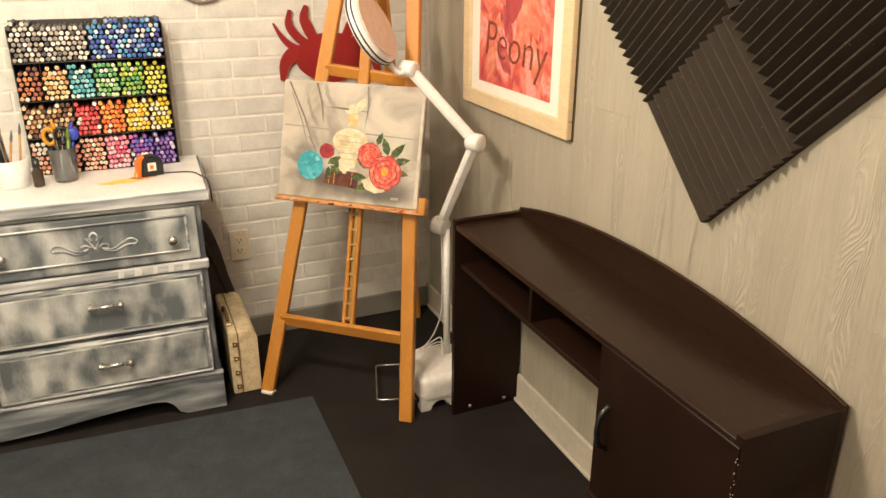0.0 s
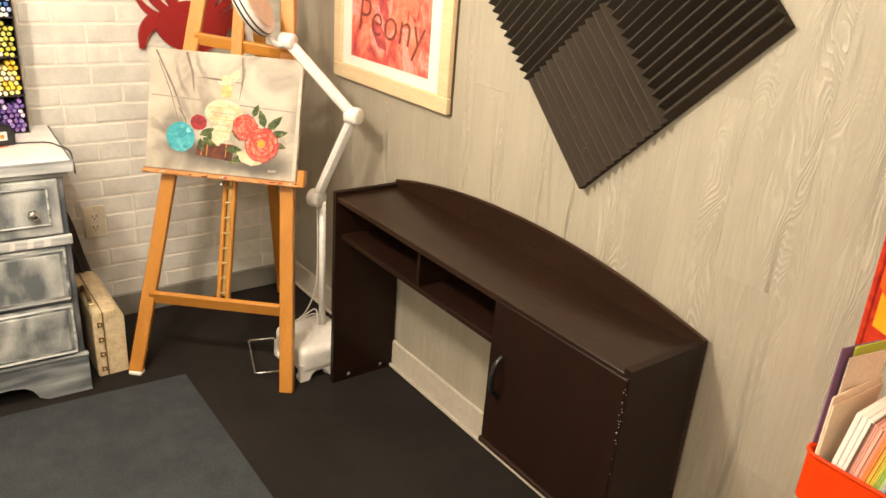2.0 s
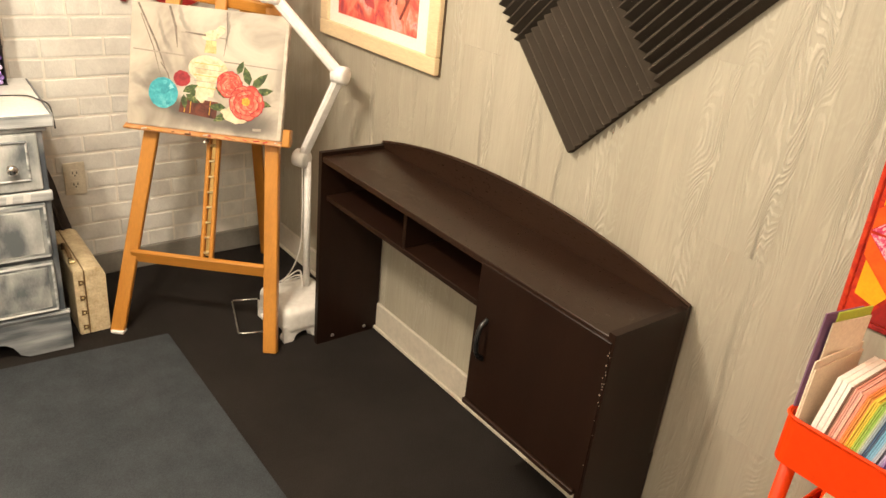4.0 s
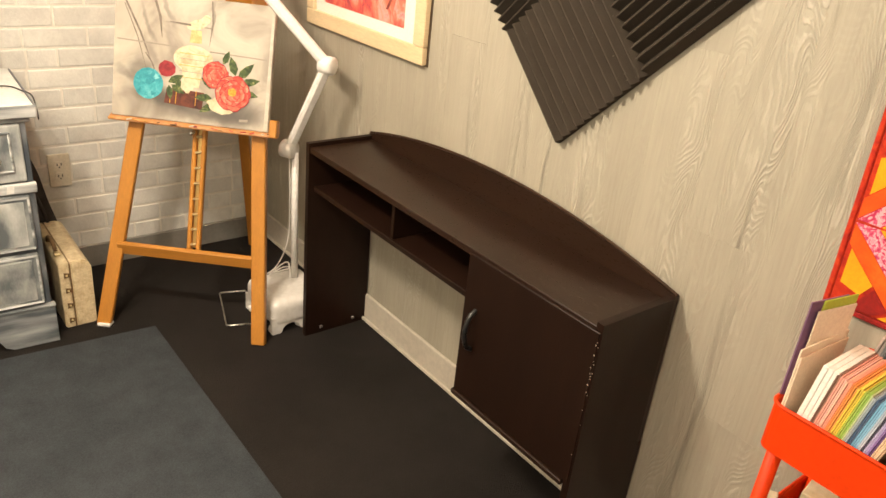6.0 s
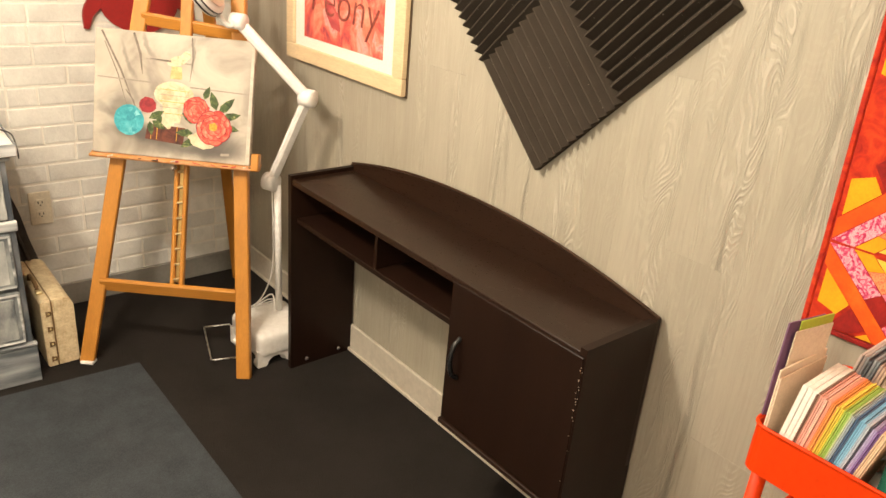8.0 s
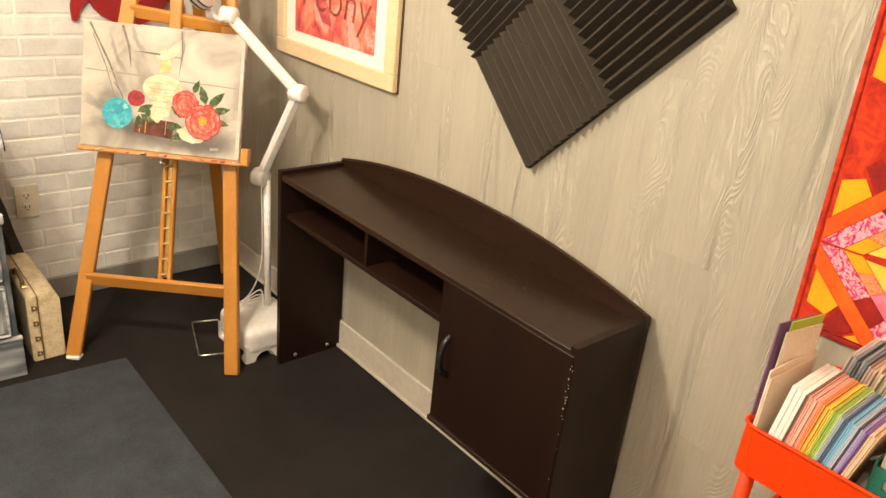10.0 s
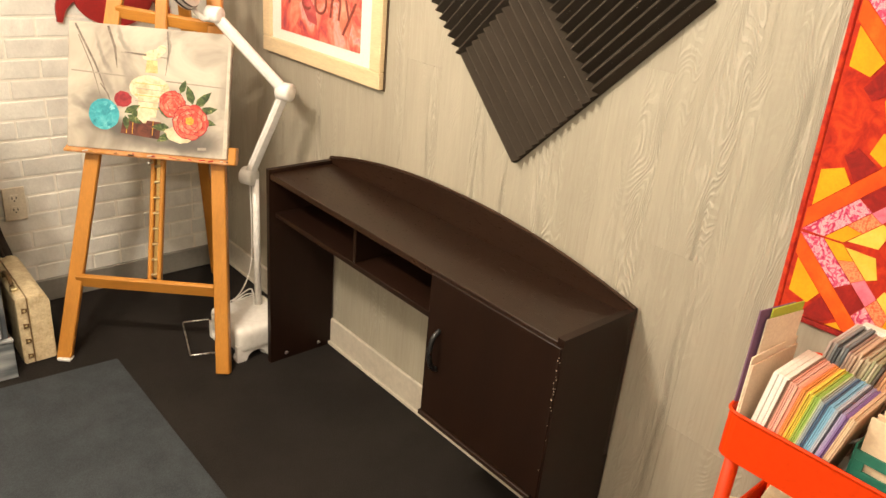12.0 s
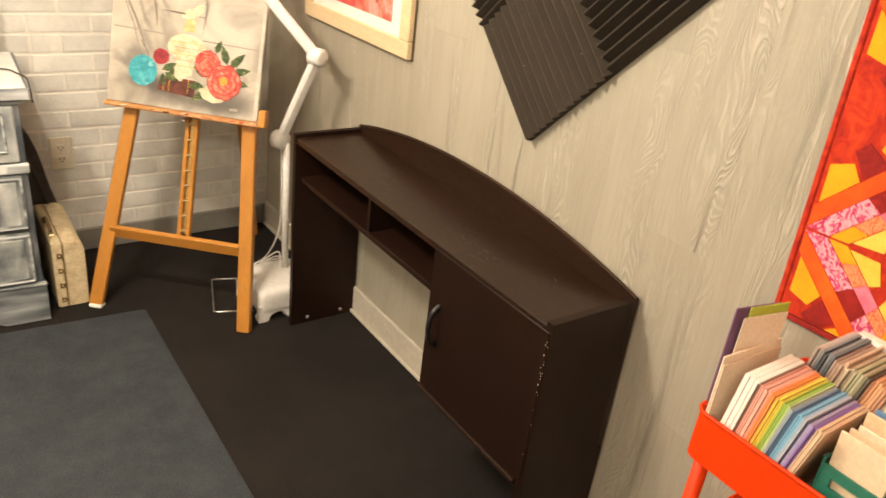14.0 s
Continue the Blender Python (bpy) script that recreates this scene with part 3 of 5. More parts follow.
for col in range(2):
    sx = -0.665 * col
    x0, x1 = sx - 0.648, sx - 0.016
    d1 = part("drawer", bx(x0, x1, -0.010, 0.0055, 0.549, 0.719, 0.006, 2), DRESSER, dresser, local=True)
    part("moulding", frame_front(x0 + 0.028, x1 - 0.028, 0.580, 0.700, -0.0102, 0.007, 0.006), DRESSER_RAIL, d1, local=True)
    for kx in (x0 + 0.09, x1 - 0.075):
        part("knob", lathe([(0.006, 0), (0.005, 0.012), (0.013, 0.017), (0.015, 0.023), (0.010, 0.028)], 18, pose(kx, -0.0102, 0.622, 90)), STEEL, d1, "tarnished steel knob", local=True, smooth=True)
        part("knob_plate", lathe([(0.011, 0), (0.012, 0.0025)], 16, pose(kx, -0.0102, 0.622, 90)), STEEL, d1, local=True)
    # carved scroll with a shell in the middle
    cx, cz = (x0 + x1) / 2 + 0.022, 0.634
    for sgn in (-1, 1):
        for line in ([(0.018, -0.012), (0.045, -0.020), (0.075, -0.004), (0.100, 0.008), (0.118, -0.004), (0.106, -0.014)],
                     [(0.022, -0.020), (0.055, -0.026), (0.085, -0.012), (0.110, -0.010)],
                     [(0.010, -0.010), (0.026, 0.000), (0.038, -0.008), (0.028, -0.018), (0.018, -0.012)],
                     [(0.000, -0.016), (0.014, 0.010), (0.024, 0.022), (0.010, 0.018)]):
            part("carving", tube(arc([(cx + sgn * a, -0.0105, cz + b) for a, b in line], 5), 0.0028, 6), DRESSER_RAIL, d1, local=True, smooth=True)
    part("carving", tube(arc([(cx - 0.008, -0.0105, cz + 0.012), (cx - 0.010, -0.0105, cz + 0.028), (cx, -0.0105, cz + 0.038), (cx + 0.010, -0.0105, cz + 0.028), (cx + 0.008, -0.0105, cz + 0.012)], 5), 0.0032, 6), DRESSER_RAIL, d1, local=True, smooth=True)
    for z0, z1, hz in ((0.332, 0.507, 0.440), (0.146, 0.318, 0.238)):
        d = part("drawer", bx(x0, x1, -0.012, 0.0055, z0, z1, 0.009, 2), DRESSER, dresser, local=True)
        part("panel", bx(x0 + 0.020, x1 - 0.020, -0.0155, -0.0122, z0 + 0.018, z1 - 0.018, 0.003), DRESSER, d, local=True)
        part("drawer_border", frame_front(x0 + 0.004, x1 - 0.004, z0 + 0.004, z1 - 0.004, -0.0122, 0.006, 0.0035), DRESSER_RAIL, d, "white-brushed drawer edge", local=True)
        hx = (x0 + x1) / 2 + 0.022
        pull = part("pull", tube([(hx - 0.044, -0.036, hz), (hx + 0.044, -0.036, hz)], 0.0060, 10), STEEL, d, "steel bail pull", local=True, smooth=True)
        for s in (-0.042, 0.042):
            part("pull_post", tube([(hx + s, -0.0156, hz), (hx + s, -0.036, hz)], 0.0085, 10), STEEL, pull, local=True, smooth=True)
            part("pull_cap", lathe([(0.005, -0.006), (0.0105, 0), (0.005, 0.006)], 12, pose(hx + s * 1.06, -0.036, hz, 0, 90)), STEEL, pull, local=True, smooth=True)

# ---------------------------------------------------------------- marker rack on the dresser
RX0, RX1, RY, RZ0, RZ1 = -1.412, -0.968, -0.140, 0.7755, 1.243
rack = thing("marker_rack", pose(-1.19, -0.07, RZ0), "black shelf rack packed with art markers by colour", "marker rack")
RACK = mat("black_rack_board", (0.022, 0.02, 0.02), (0.03, 0.028, 0.027), 0.5, 8, 80, 0.1)
part("back", bx(RX0, RX1, -0.010, -0.006, RZ0, RZ1), RACK, rack)
rh = (RZ1 - RZ0) / 4
for i in range(4):
    z = RZ0 + rh * i
    part("shelf", bx(RX0, RX1, RY + 0.004, -0.0105, max(RZ0, z - 0.002), z + 0.0025), RACK, rack)
for x in (RX0, RX1 - 0.003):
    part("side", bx(x, x + 0.003, RY + 0.020, -0.0105, RZ0 + 0.0027, RZ1 - 0.012), RACK, rack)
SHADES = {
    "grey": ["c8c4bc", "8d8780", "5c5753", "b3a797", "e6e2da", "3b3735", "a09080", "d9cfc0"],
    "blue": ["3f8fc9", "1f57ad", "8fc4e6", "2c3f9a", "dbe9f2", "5fb0d6", "35309a", "9fb4e0"],
    "rust": ["7a3a22", "a85a33", "5a2a1c", "c9773f", "8d4a30", "d9a070"],
    "tan": ["dba45f", "e8bf85", "b87838", "f0d7ab", "c98d4a", "e0b070"],
    "teal": ["1f8f9e", "57b3bd", "146b7d", "9ad3d6", "3aa7b5", "cfe6e4"],
    "green": ["4f9b4a", "8cc27a", "2f7a4c", "c9dcb2", "6aa83c", "3c8f6d"],
    "lime": ["a9bf35", "7fae3c", "d2d965", "4c9a58", "93b82f", "c5cf4a"],
    "olive": ["c9c62f", "dcd84c", "b3ac22", "e6e07a", "a5a83a", "d8cf3a"],
    "brown": ["8a5a35", "c79a6b", "5d3a22", "e3c59c", "b07a48", "f0dfc4"],
    "red": ["c9262e", "e0474a", "a31a26", "e86a66", "d4323f"],
    "orange": ["e86a1c", "f08a34", "d4521a", "f4a24c", "ee7422"],
    "yellow": ["f0c01e", "f7d445", "e8ad14", "f5e07a", "f2c830"],
    "lemon": ["f3d52a", "f8ea9a", "efe6c8", "e0bd10", "f5dc3c"],
    "peach": ["e6a988", "f0c6a8", "c98a70", "e8937a", "f2d6c0"],
    "pink": ["e0708f", "f09aae", "d4486e", "f4bcc6", "e85c80"],
    "magenta": ["a93a9a", "5a50b5", "d060a8", "8a4fb0", "c9a0d6"],
    "purple": ["5b3a9a", "8a6ac0", "b49ad8", "7a4fa8", "d9cbe8"]}


def rgb(h):
    return tuple(((int(h[i:i + 2], 16) / 255 + 0.055) / 1.055) ** 2.4 if int(h[i:i + 2], 16) > 10 else 0.002 for i in (0, 2, 4))


CELLS = [
    [("peach", 0, 0.33), ("peach", 0.33, 0.5), ("pink", 0.5, 0.67), ("magenta", 0.67, 0.84), ("purple", 0.84, 1)],
    [("brown", 0, 0.33), ("red", 0.33, 0.5), ("orange", 0.5, 0.67), ("yellow", 0.67, 0.84), ("lemon", 0.84, 1)],
    [("rust", 0, 0.16), ("tan", 0.16, 0.33), ("teal", 0.33, 0.5), ("green", 0.5, 0.67), ("lime", 0.67, 0.84), ("olive", 0.84, 1)],
    [("grey", 0, 0.5), ("blue", 0.5, 1)]]
cap_bm = lathe([(0.0064, -0.11), (0.0067, -0.0030), (0.0062, -0.0004), (0.0034, 0.0)], 10, pose(0, 0, 0, 90))
one_marker = finish(cap_bm, "marker", BLACK, False)
base_verts = np.array([v.co[:] for v in one_marker.vertices])
base_faces = [tuple(p.vertices) for p in one_marker.polygons]
# the barrel is dark, the end of the cap is coloured
end_faces = [0 if all(base_verts[v][1] < 0.0032 for v in f) else 1 for f in base_faces]
for face, slot in zip(one_marker.polygons, end_faces):
    face.material_index = slot
BARREL = mat("dark_marker_barrel", (0.035, 0.032, 0.030), (0.05, 0.046, 0.043), 0.45)
rnd = random.Random(11)
MWI = RX1 - RX0 - 0.010
for r, row in enumerate(CELLS):
    for shade, a, b in row:
        joined = r >= 2 or (r == 0 and a < 0.5)
        m = choice(shade + "_caps", [tuple(0.86 * c + 0.04 for c in rgb(h)) for h in SHADES[shade] + ["e6e0d6", SHADES[shade][1], SHADES[shade][3]]], joined)
        x0, x1 = RX0 + 0.005 + MWI * a, RX0 + 0.005 + MWI * b
        if b < 1:
            part("divider", bx(x1 - 0.0008, x1 + 0.0008, RY + 0.012, -0.0105, RZ0 + rh * r + 0.0055, RZ0 + rh * (r + 1) - 0.0055), RACK, rack)
        z0 = RZ0 + rh * r + 0.0100
        n, lines = int((x1 - x0) / 0.0146), 7 if r < 3 else 8
        verts, faces = [], []
        data = one_marker.copy()
        data.materials.clear()
        data.materials.append(m)
        data.materials.append(BARREL)
        for j in range(lines):
            for i in range(n):
                if j == lines - 1 and rnd.random() < (0.3 if r < 3 else 0.55):
                    continue
                x = x0 + 0.0066 + (i + 0.4 * (j % 2)) * (x1 - x0 - 0.006) / n + rnd.uniform(-0.0016, 0.0016)
                z = z0 + j * 0.0150 + rnd.uniform(-0.0017, 0.0017)
                y = RY - 0.002 + rnd.uniform(-0.004, 0.006)
                if joined:
                    k = len(verts)
                    verts += [(p[0] + x + 1.19, p[1] + y + 0.07, p[2] + z - RZ0) for p in base_verts]
                    faces += [tuple(q + k for q in f) for f in base_faces]
                else:
                    ob = new("marker", data)
                    ob.parent = rack
                    ob.location = (x + 1.19, y + 0.07, z - RZ0)
        if joined:
            me = bpy.data.meshes.new("markers")
            me.from_pydata(verts, [], faces)
            me.materials.append(m)
            me.materials.append(BARREL)
            me.polygons.foreach_set("material_index", end_faces * (len(faces) // len(end_faces)))
            ob = new("marker_pack", me)
            ob.parent = rack
            tagged(ob, kind="stuff")

# ---------------------------------------------------------------- small things on the dresser
TZ = 0.7755
YELLOWP, REDP = mat("dried_yellow_paint", (0.75, 0.55, 0.08), (0.78, 0.62, 0.3), 0.5, 40), mat("dried_red_paint", (0.42, 0.06, 0.03), (0.5, 0.22, 0.12), 0.5, 40)


def blot(x, y, rx, ry, seed, turn=0.0):
    r = random.Random(seed)
    pts = []
    for k in range(22):
        a = 6.2832 * k / 22
        q = 1 + r.uniform(-0.28, 0.28)
        u, v = rx * q * math.cos(a), ry * q * math.sin(a)
        pts.append((x + u * math.cos(turn) - v * math.sin(turn), y + u * math.sin(turn) + v * math.cos(turn)))
    return prism(pts, 0.0005, Matrix.Translation((0, 0, TZ)))


stain = thing("paint_stain", pose(-1.12, -0.29, TZ), "dried yellow and red paint stain on the white top", "paint stain")
part("yellow_paint", blot(-1.14, -0.30, 0.075, 0.028, 3, 0.2), YELLOWP, stain)
bm = blot(-1.09, -0.28, 0.04, 0.02, 5, 0.3)
bm.transform(Matrix.Translation((0, 0, 0.0006)))
part("red_paint", bm, REDP, stain)
tape = thing("tape_measure", pose(-1.068, -0.262, TZ, 0, 0, 12), "black and orange tape measure lying on the dresser", "tape measure")
ORANGEP = mat("orange_plastic", (0.75, 0.19, 0.02), (0.68, 0.16, 0.02), 0.4)
part("case", prism([(-0.032, 0), (0.036, 0), (0.038, 0.036), (0.030, 0.056), (0.010, 0.064), (-0.014, 0.062), (-0.030, 0.046)], 0.040, Matrix.Translation((0, 0.02, 0.0005)) @ XZ, 0.004), BLACK, tape, local=True)
part("band", prism([(-0.044, 0.002), (-0.0325, 0.002), (-0.0305, 0.046), (-0.016, 0.0625), (-0.026, 0.060), (-0.042, 0.046)], 0.034, Matrix.Translation((0, 0.017, 0.0005)) @ XZ, 0.003), ORANGEP, tape, "orange rubber side", local=True)
part("sticker", bx(-0.012, 0.014, -0.0208, -0.0202, 0.018, 0.044), PASSEPARTOUT, tape, "white label", local=True)
part("sticker_mark", bx(-0.005, 0.006, -0.0214, -0.0209, 0.024, 0.036), ORANGEP, tape, local=True)
part("blade_tip", bx(-0.050, -0.044, -0.012, 0.012, 0.002, 0.012), YELLOWP, tape, local=True)
cable = thing("black_cable", pose(-1.0, -0.35, TZ), "thin black cable lying over the dresser edge", "cable")
part("wire", tube(arc([(-1.03, -0.265, TZ + 0.003), (-0.99, -0.27, TZ + 0.003), (-0.945, -0.29, TZ + 0.004), (-0.925, -0.34, TZ + 0.004), (-0.909, -0.40, TZ + 0.003), (-0.906, -0.425, TZ - 0.03), (-0.905, -0.43, TZ - 0.06)], 6), 0.0022, 6), BLACK, cable, smooth=True)

GLASS, gt, gp = nodes("clear_acrylic")
gp.inputs["Base Color"].default_value = (0.80, 0.82, 0.84, 1)
gp.inputs["Transmission Weight"].default_value, gp.inputs["Roughness"].default_value, gp.inputs["IOR"].default_value = 0.92, 0.06, 1.35


def cup(name, x, y, r, h, material, label, cat="cup", wall=0.0025):
    t = thing(name, pose(x, y, TZ), label, cat)
    part("body", lathe([(r * 0.82, 0), (r * 0.86, 0.004), (r, h), (r - wall, h), (r * 0.84 - wall, 0.008), (0.002, 0.008)], 28, None), material, t, local=True, smooth=True)
    return t


cup("clear_cup", -1.313, -0.225, 0.040, 0.105, GLASS, "clear plastic cup holding pens and scissors")
PEN = [mat("pen_" + n, rgb(c), None, 0.35) for n, c in (("black", "1b1b1d"), ("olive", "5f7a2a"), ("blue", "2f3fa8"), ("wood", "b98a50"), ("amber", "d79a2a"), ("grey", "5b5f66"))]


def stick(name, x, y, top, lean, r, material, label, cat, tip=None):
    t = thing(name, pose(x, y, TZ + 0.009), label, cat, "pens and brushes on the dresser")
    e = V((lean[0], lean[1], top))
    part("shaft", tube([(0, 0, 0), e], r, 8), material, t, local=True, smooth=True)
    if tip:
        q = e + e.normalized() * 0.004
        part("tip", lathe([(r * 0.9, -0.004), (r * 1.25, 0.006), (r * 0.9, 0.022), (r * 0.25, 0.032)], 10, Matrix.Translation(e) @ e.to_track_quat("Z", "Y").to_matrix().to_4x4()), tip, t, local=True, smooth=True)


for i, (dx, dy, top, lx, ly, r, k) in enumerate(((-0.015, 0.0, 0.135, -0.02, 0.01, 0.0055, 0), (0.0, 0.012, 0.150, -0.012, 0.004, 0.005, 4), (0.012, -0.008, 0.125, 0.012, -0.006, 0.006, 1), (0.018, 0.008, 0.14, 0.018, 0.004, 0.006, 2), (-0.005, -0.016, 0.128, -0.004, -0.006, 0.005, 0), (0.004, 0.0, 0.145, 0.004, 0.012, 0.004, 5))):
    stick("pen", -1.313 + dx, -0.225 + dy, top, (lx, ly), r, PEN[k], "pen standing in the clear cup", "pen", PEN[k])
sc = thing("scissors", pose(-1.322, -0.235, TZ + 0.009), "scissors with black and amber ring grips standing in the cup", "scissors")
part("blade", bx(-0.006, 0.006, -0.001, 0.001, 0.0, 0.105), STEEL, sc, local=True)
for s, k in ((-1, 4), (1, 0)):
    part("grip", tube([(s * 0.017 + 0.016 * math.cos(a), 0.0, 0.135 + 0.024 * math.sin(a)) for a in [6.2832 * i / 18 for i in range(19)]], 0.0062, 8), PEN[k], sc, local=True, smooth=True)
tag = thing("blue_round_marker", pose(-1.285, -0.225, TZ + 0.009), "round blue and white paddle standing in the cup", "paddle")
part("stem", tube([(0, 0, 0), (0.008, 0, 0.115)], 0.003, 8), PEN[2], tag, local=True)
part("disc", lathe([(0.010, 0.0), (0.020, 0.001), (0.021, 0.005), (0.010, 0.006)], 20, pose(0.009, 0, 0.135, 80)), PEN[2], tag, local=True, smooth=True)
cup("ceramic_pot", -1.462, -0.225, 0.058, 0.085, TOPPAINT, "white ceramic pot holding paint brushes", "pot", 0.005)
for i in range(9):
    r = random.Random(40 + i)
    stick("paint_brush", -1.462 + r.uniform(-0.03, 0.03), -0.225 + r.uniform(-0.02, 0.02), r.uniform(0.12, 0.17), (r.uniform(-0.03, 0.03), r.uniform(-0.01, 0.03)), 0.0035, PEN[r.choice((0, 3, 3, 5))], "thin paint brush standing in the white pot", "brush", PEN[r.choice((0, 3, 5))])
vial = thing("glass_bottle", pose(-1.388, -0.262, TZ), "small brown glass bottle with black cap", "bottle")
part("body", lathe([(0.014, 0), (0.016, 0.004), (0.016, 0.045), (0.009, 0.055), (0.009, 0.06)], 18), mat("brown_glass", (0.05, 0.03, 0.02), None, 0.12), vial, local=True, smooth=True)
part("cap", lathe([(0.0105, 0.060), (0.011, 0.062), (0.010, 0.085)], 16), BLACK, vial, local=True, smooth=True)

# ---------------------------------------------------------------- on the brick wall
CB = (-0.39, 1.08)
body = [(CB[0] + 0.125 * math.cos(a) * (1 + 0.05 * math.cos(2 * a)), CB[1] + 0.090 * math.sin(a) + 0.004 * abs(math.cos(a))) for a in [6.2832 * i / 32 for i in range(32)]]
FR = Matrix.Translation((0, -0.006, 0)) @ XZ
crab = thing("crab_cutout", pose(CB[0], -0.006, CB[1]), "barn-red wooden crab cutout hung on the white bricks", "wall decoration")
part("body", prism(body, 0.014, FR, 0.003), CRABRED, crab)


def limb(points, w0, w1, depth):
    """A flat, curved, tapering limb."""
    c = arc([(x, z, 0) for x, z in points], 6)
    left, right = [], []
    for i, p in enumerate(c):
        d = (c[min(i + 1, len(c) - 1)] - c[max(i - 1, 0)]).normalized()
        s = i / (len(c) - 1)
        w = (w0 + (w1 - w0) * s) * (1 + 0.5 * math.sin(3.1416 * s)) / 2
        left.append((p.x - d.y * w, p.y + d.x * w))
        right.append((p.x + d.y * w, p.y - d.x * w))
    return prism(left + right[::-1], depth, FR, 0.002)


for sx in (1, -1):
    for limb_name, line, w0, w1 in (("leg", [(-0.060, 0.070), (-0.078, 0.105), (-0.092, 0.145), (-0.081, 0.186)], 0.032, 0.014),
                         ("leg", [(-0.090, 0.055), (-0.125, 0.085), (-0.148, 0.125), (-0.140, 0.172)], 0.026, 0.012),
                         ("leg", [(-0.105, 0.032), (-0.148, 0.052), (-0.178, 0.085), (-0.202, 0.128)], 0.022, 0.006),
                         ("claw", [(-0.085, 0.030), (-0.140, 0.018), (-0.172, -0.020), (-0.182, -0.072)], 0.044, 0.016)):
        part(limb_name, limb([(CB[0] + sx * x, CB[1] + z) for x, z in line], w0, w1, 0.010 + 0.0007 * sx + 0.02 * w0), CRABRED, crab)
clock = thing("wall_clock", pose(-0.823, -0.004, 1.383), "round white wall clock with thin dark rim", "clock")
part("face", lathe([(0.094, 0), (0.094, 0.012), (0.088, 0.014)], 40, pose(0, 0, 0, 90)), WHITE, clock, local=True)
part("rim", tube([(0.097 * math.cos(a), -0.012, 0.097 * math.sin(a)) for a in [6.2832 * i / 40 for i in range(41)]], 0.006, 8), GREY_TRIM, clock, local=True, smooth=True)
outlet = thing("wall_outlet", pose(-0.786, -0.002, 0.398), "cream duplex wall outlet on the brick wall", "outlet")
IVORY = mat("ivory_plastic", (0.70, 0.63, 0.50), (0.66, 0.59, 0.46), 0.4)
plate = part("plate", bx(-0.036, 0.036, -0.008, 0.0, -0.060, 0.060, 0.003, 2), IVORY, outlet, local=True)
for dz in (-0.021, 0.021):
    rec = part("receptacle", prism([(0.017 * math.cos(a), max(-0.0135, min(0.0135, 0.018 * math.sin(a))) + dz) for a in [6.2832 * i / 24 for i in range(24)]], 0.003, Matrix.Translation((0, -0.0082, 0)) @ XZ), IVORY, plate, local=True)
    for sx in (-0.0065, 0.0065):
        part("slot", bx(sx - 0.0016, sx + 0.0016, -0.0118, -0.0113, dz - 0.002, dz + 0.007), BLACK, outlet, local=True)
    part("slot", lathe([(0.0028, 0), (0.0028, 0.0004)], 10, pose(0, -0.0113, dz - 0.008, 90)), BLACK, outlet, local=True)

# ---------------------------------------------------------------- suitcase beside the dresser
case = thing("suitcase", pose(-0.862, -0.24, 0), "cream mottled vintage suitcase standing on end", "suitcase")


def rounded(x0, x1, z0, z1, r, n=6):
    out = []
    for cx, cz, a0 in ((x1 - r, z1 - r, 0), (x0 + r, z1 - r, 90), (x0 + r, z0 + r, 180), (x1 - r, z0 + r, 270)):
        out += [(cx + r * math.cos(radians(a0 + 90 * k / n)), cz + r * math.sin(radians(a0 + 90 * k / n))) for k in range(n + 1)]
    return out


SX0, SXM, SX1, SZ = -0.905, -0.873, -0.808, 0.238


def half_case(inner, outer, r):
    """End outline of one half: square along the seam, rounded on the outside."""
    sgn = 1 if outer > inner else -1
    top = [(outer - sgn * r * (1 - math.cos(a)), SZ - r * (1 - math.sin(a))) for a in [1.5708 * k / 6 for k in range(7)]]
    return [(inner, 0.001), (outer - sgn * 0.006, 0.001), (outer, 0.007)] + top + [(inner, SZ)]


part("shell", prism(half_case(SXM + 0.0022, SX1, 0.032), 0.345, Matrix.Translation((0, -0.07, 0)) @ XZ, 0.004), SUITCASE, case)
part("lid", prism(half_case(SXM - 0.0022, SX0, 0.012), 0.345, Matrix.Translation((0, -0.07, 0)) @ XZ, 0.004), SUITCASE, case)
part("seam", bx(SXM - 0.0020, SXM + 0.0020, -0.4135, -0.073, 0.004, SZ - 0.003), SUITCASE_DARK, case, "dark brown piping along the seam")
for z in (0.030, 0.085, 0.140, 0.195):
    clasp = part("clasp", prism([(SXM - 0.020, z - 0.010), (SXM - 0.004, z - 0.006), (SXM - 0.004, z + 0.006), (SXM - 0.020, z + 0.010)], 0.003, Matrix.Translation((0, -0.4152, 0)) @ XZ, 0.001), SUITCASE_DARK, case, "dark metal corner clasp")
    part("rivet", lathe([(0.004, 0), (0.004, 0.001), (0.0015, 0.003)], 10, pose(SXM - 0.012, -0.4184, z, 90)), BRASS_LIGHT, clasp, "brass rivet", smooth=True)
part("handle", tube(arc([(-0.892, -0.33, SZ - 0.003), (-0.892, -0.325, SZ + 0.018), (-0.892, -0.28, SZ + 0.026), (-0.892, -0.235, SZ + 0.018), (-0.892, -0.23, SZ - 0.003)], 5), 0.007, 8), SUITCASE_DARK, case, "brown leather handle", smooth=True)
for y in (-0.345, -0.215):
    part("handle_mount", bx(-0.902, -0.882, y - 0.012, y + 0.012, SZ, SZ + 0.010, 0.003), BRASS_LIGHT, case, "brass handle mount")
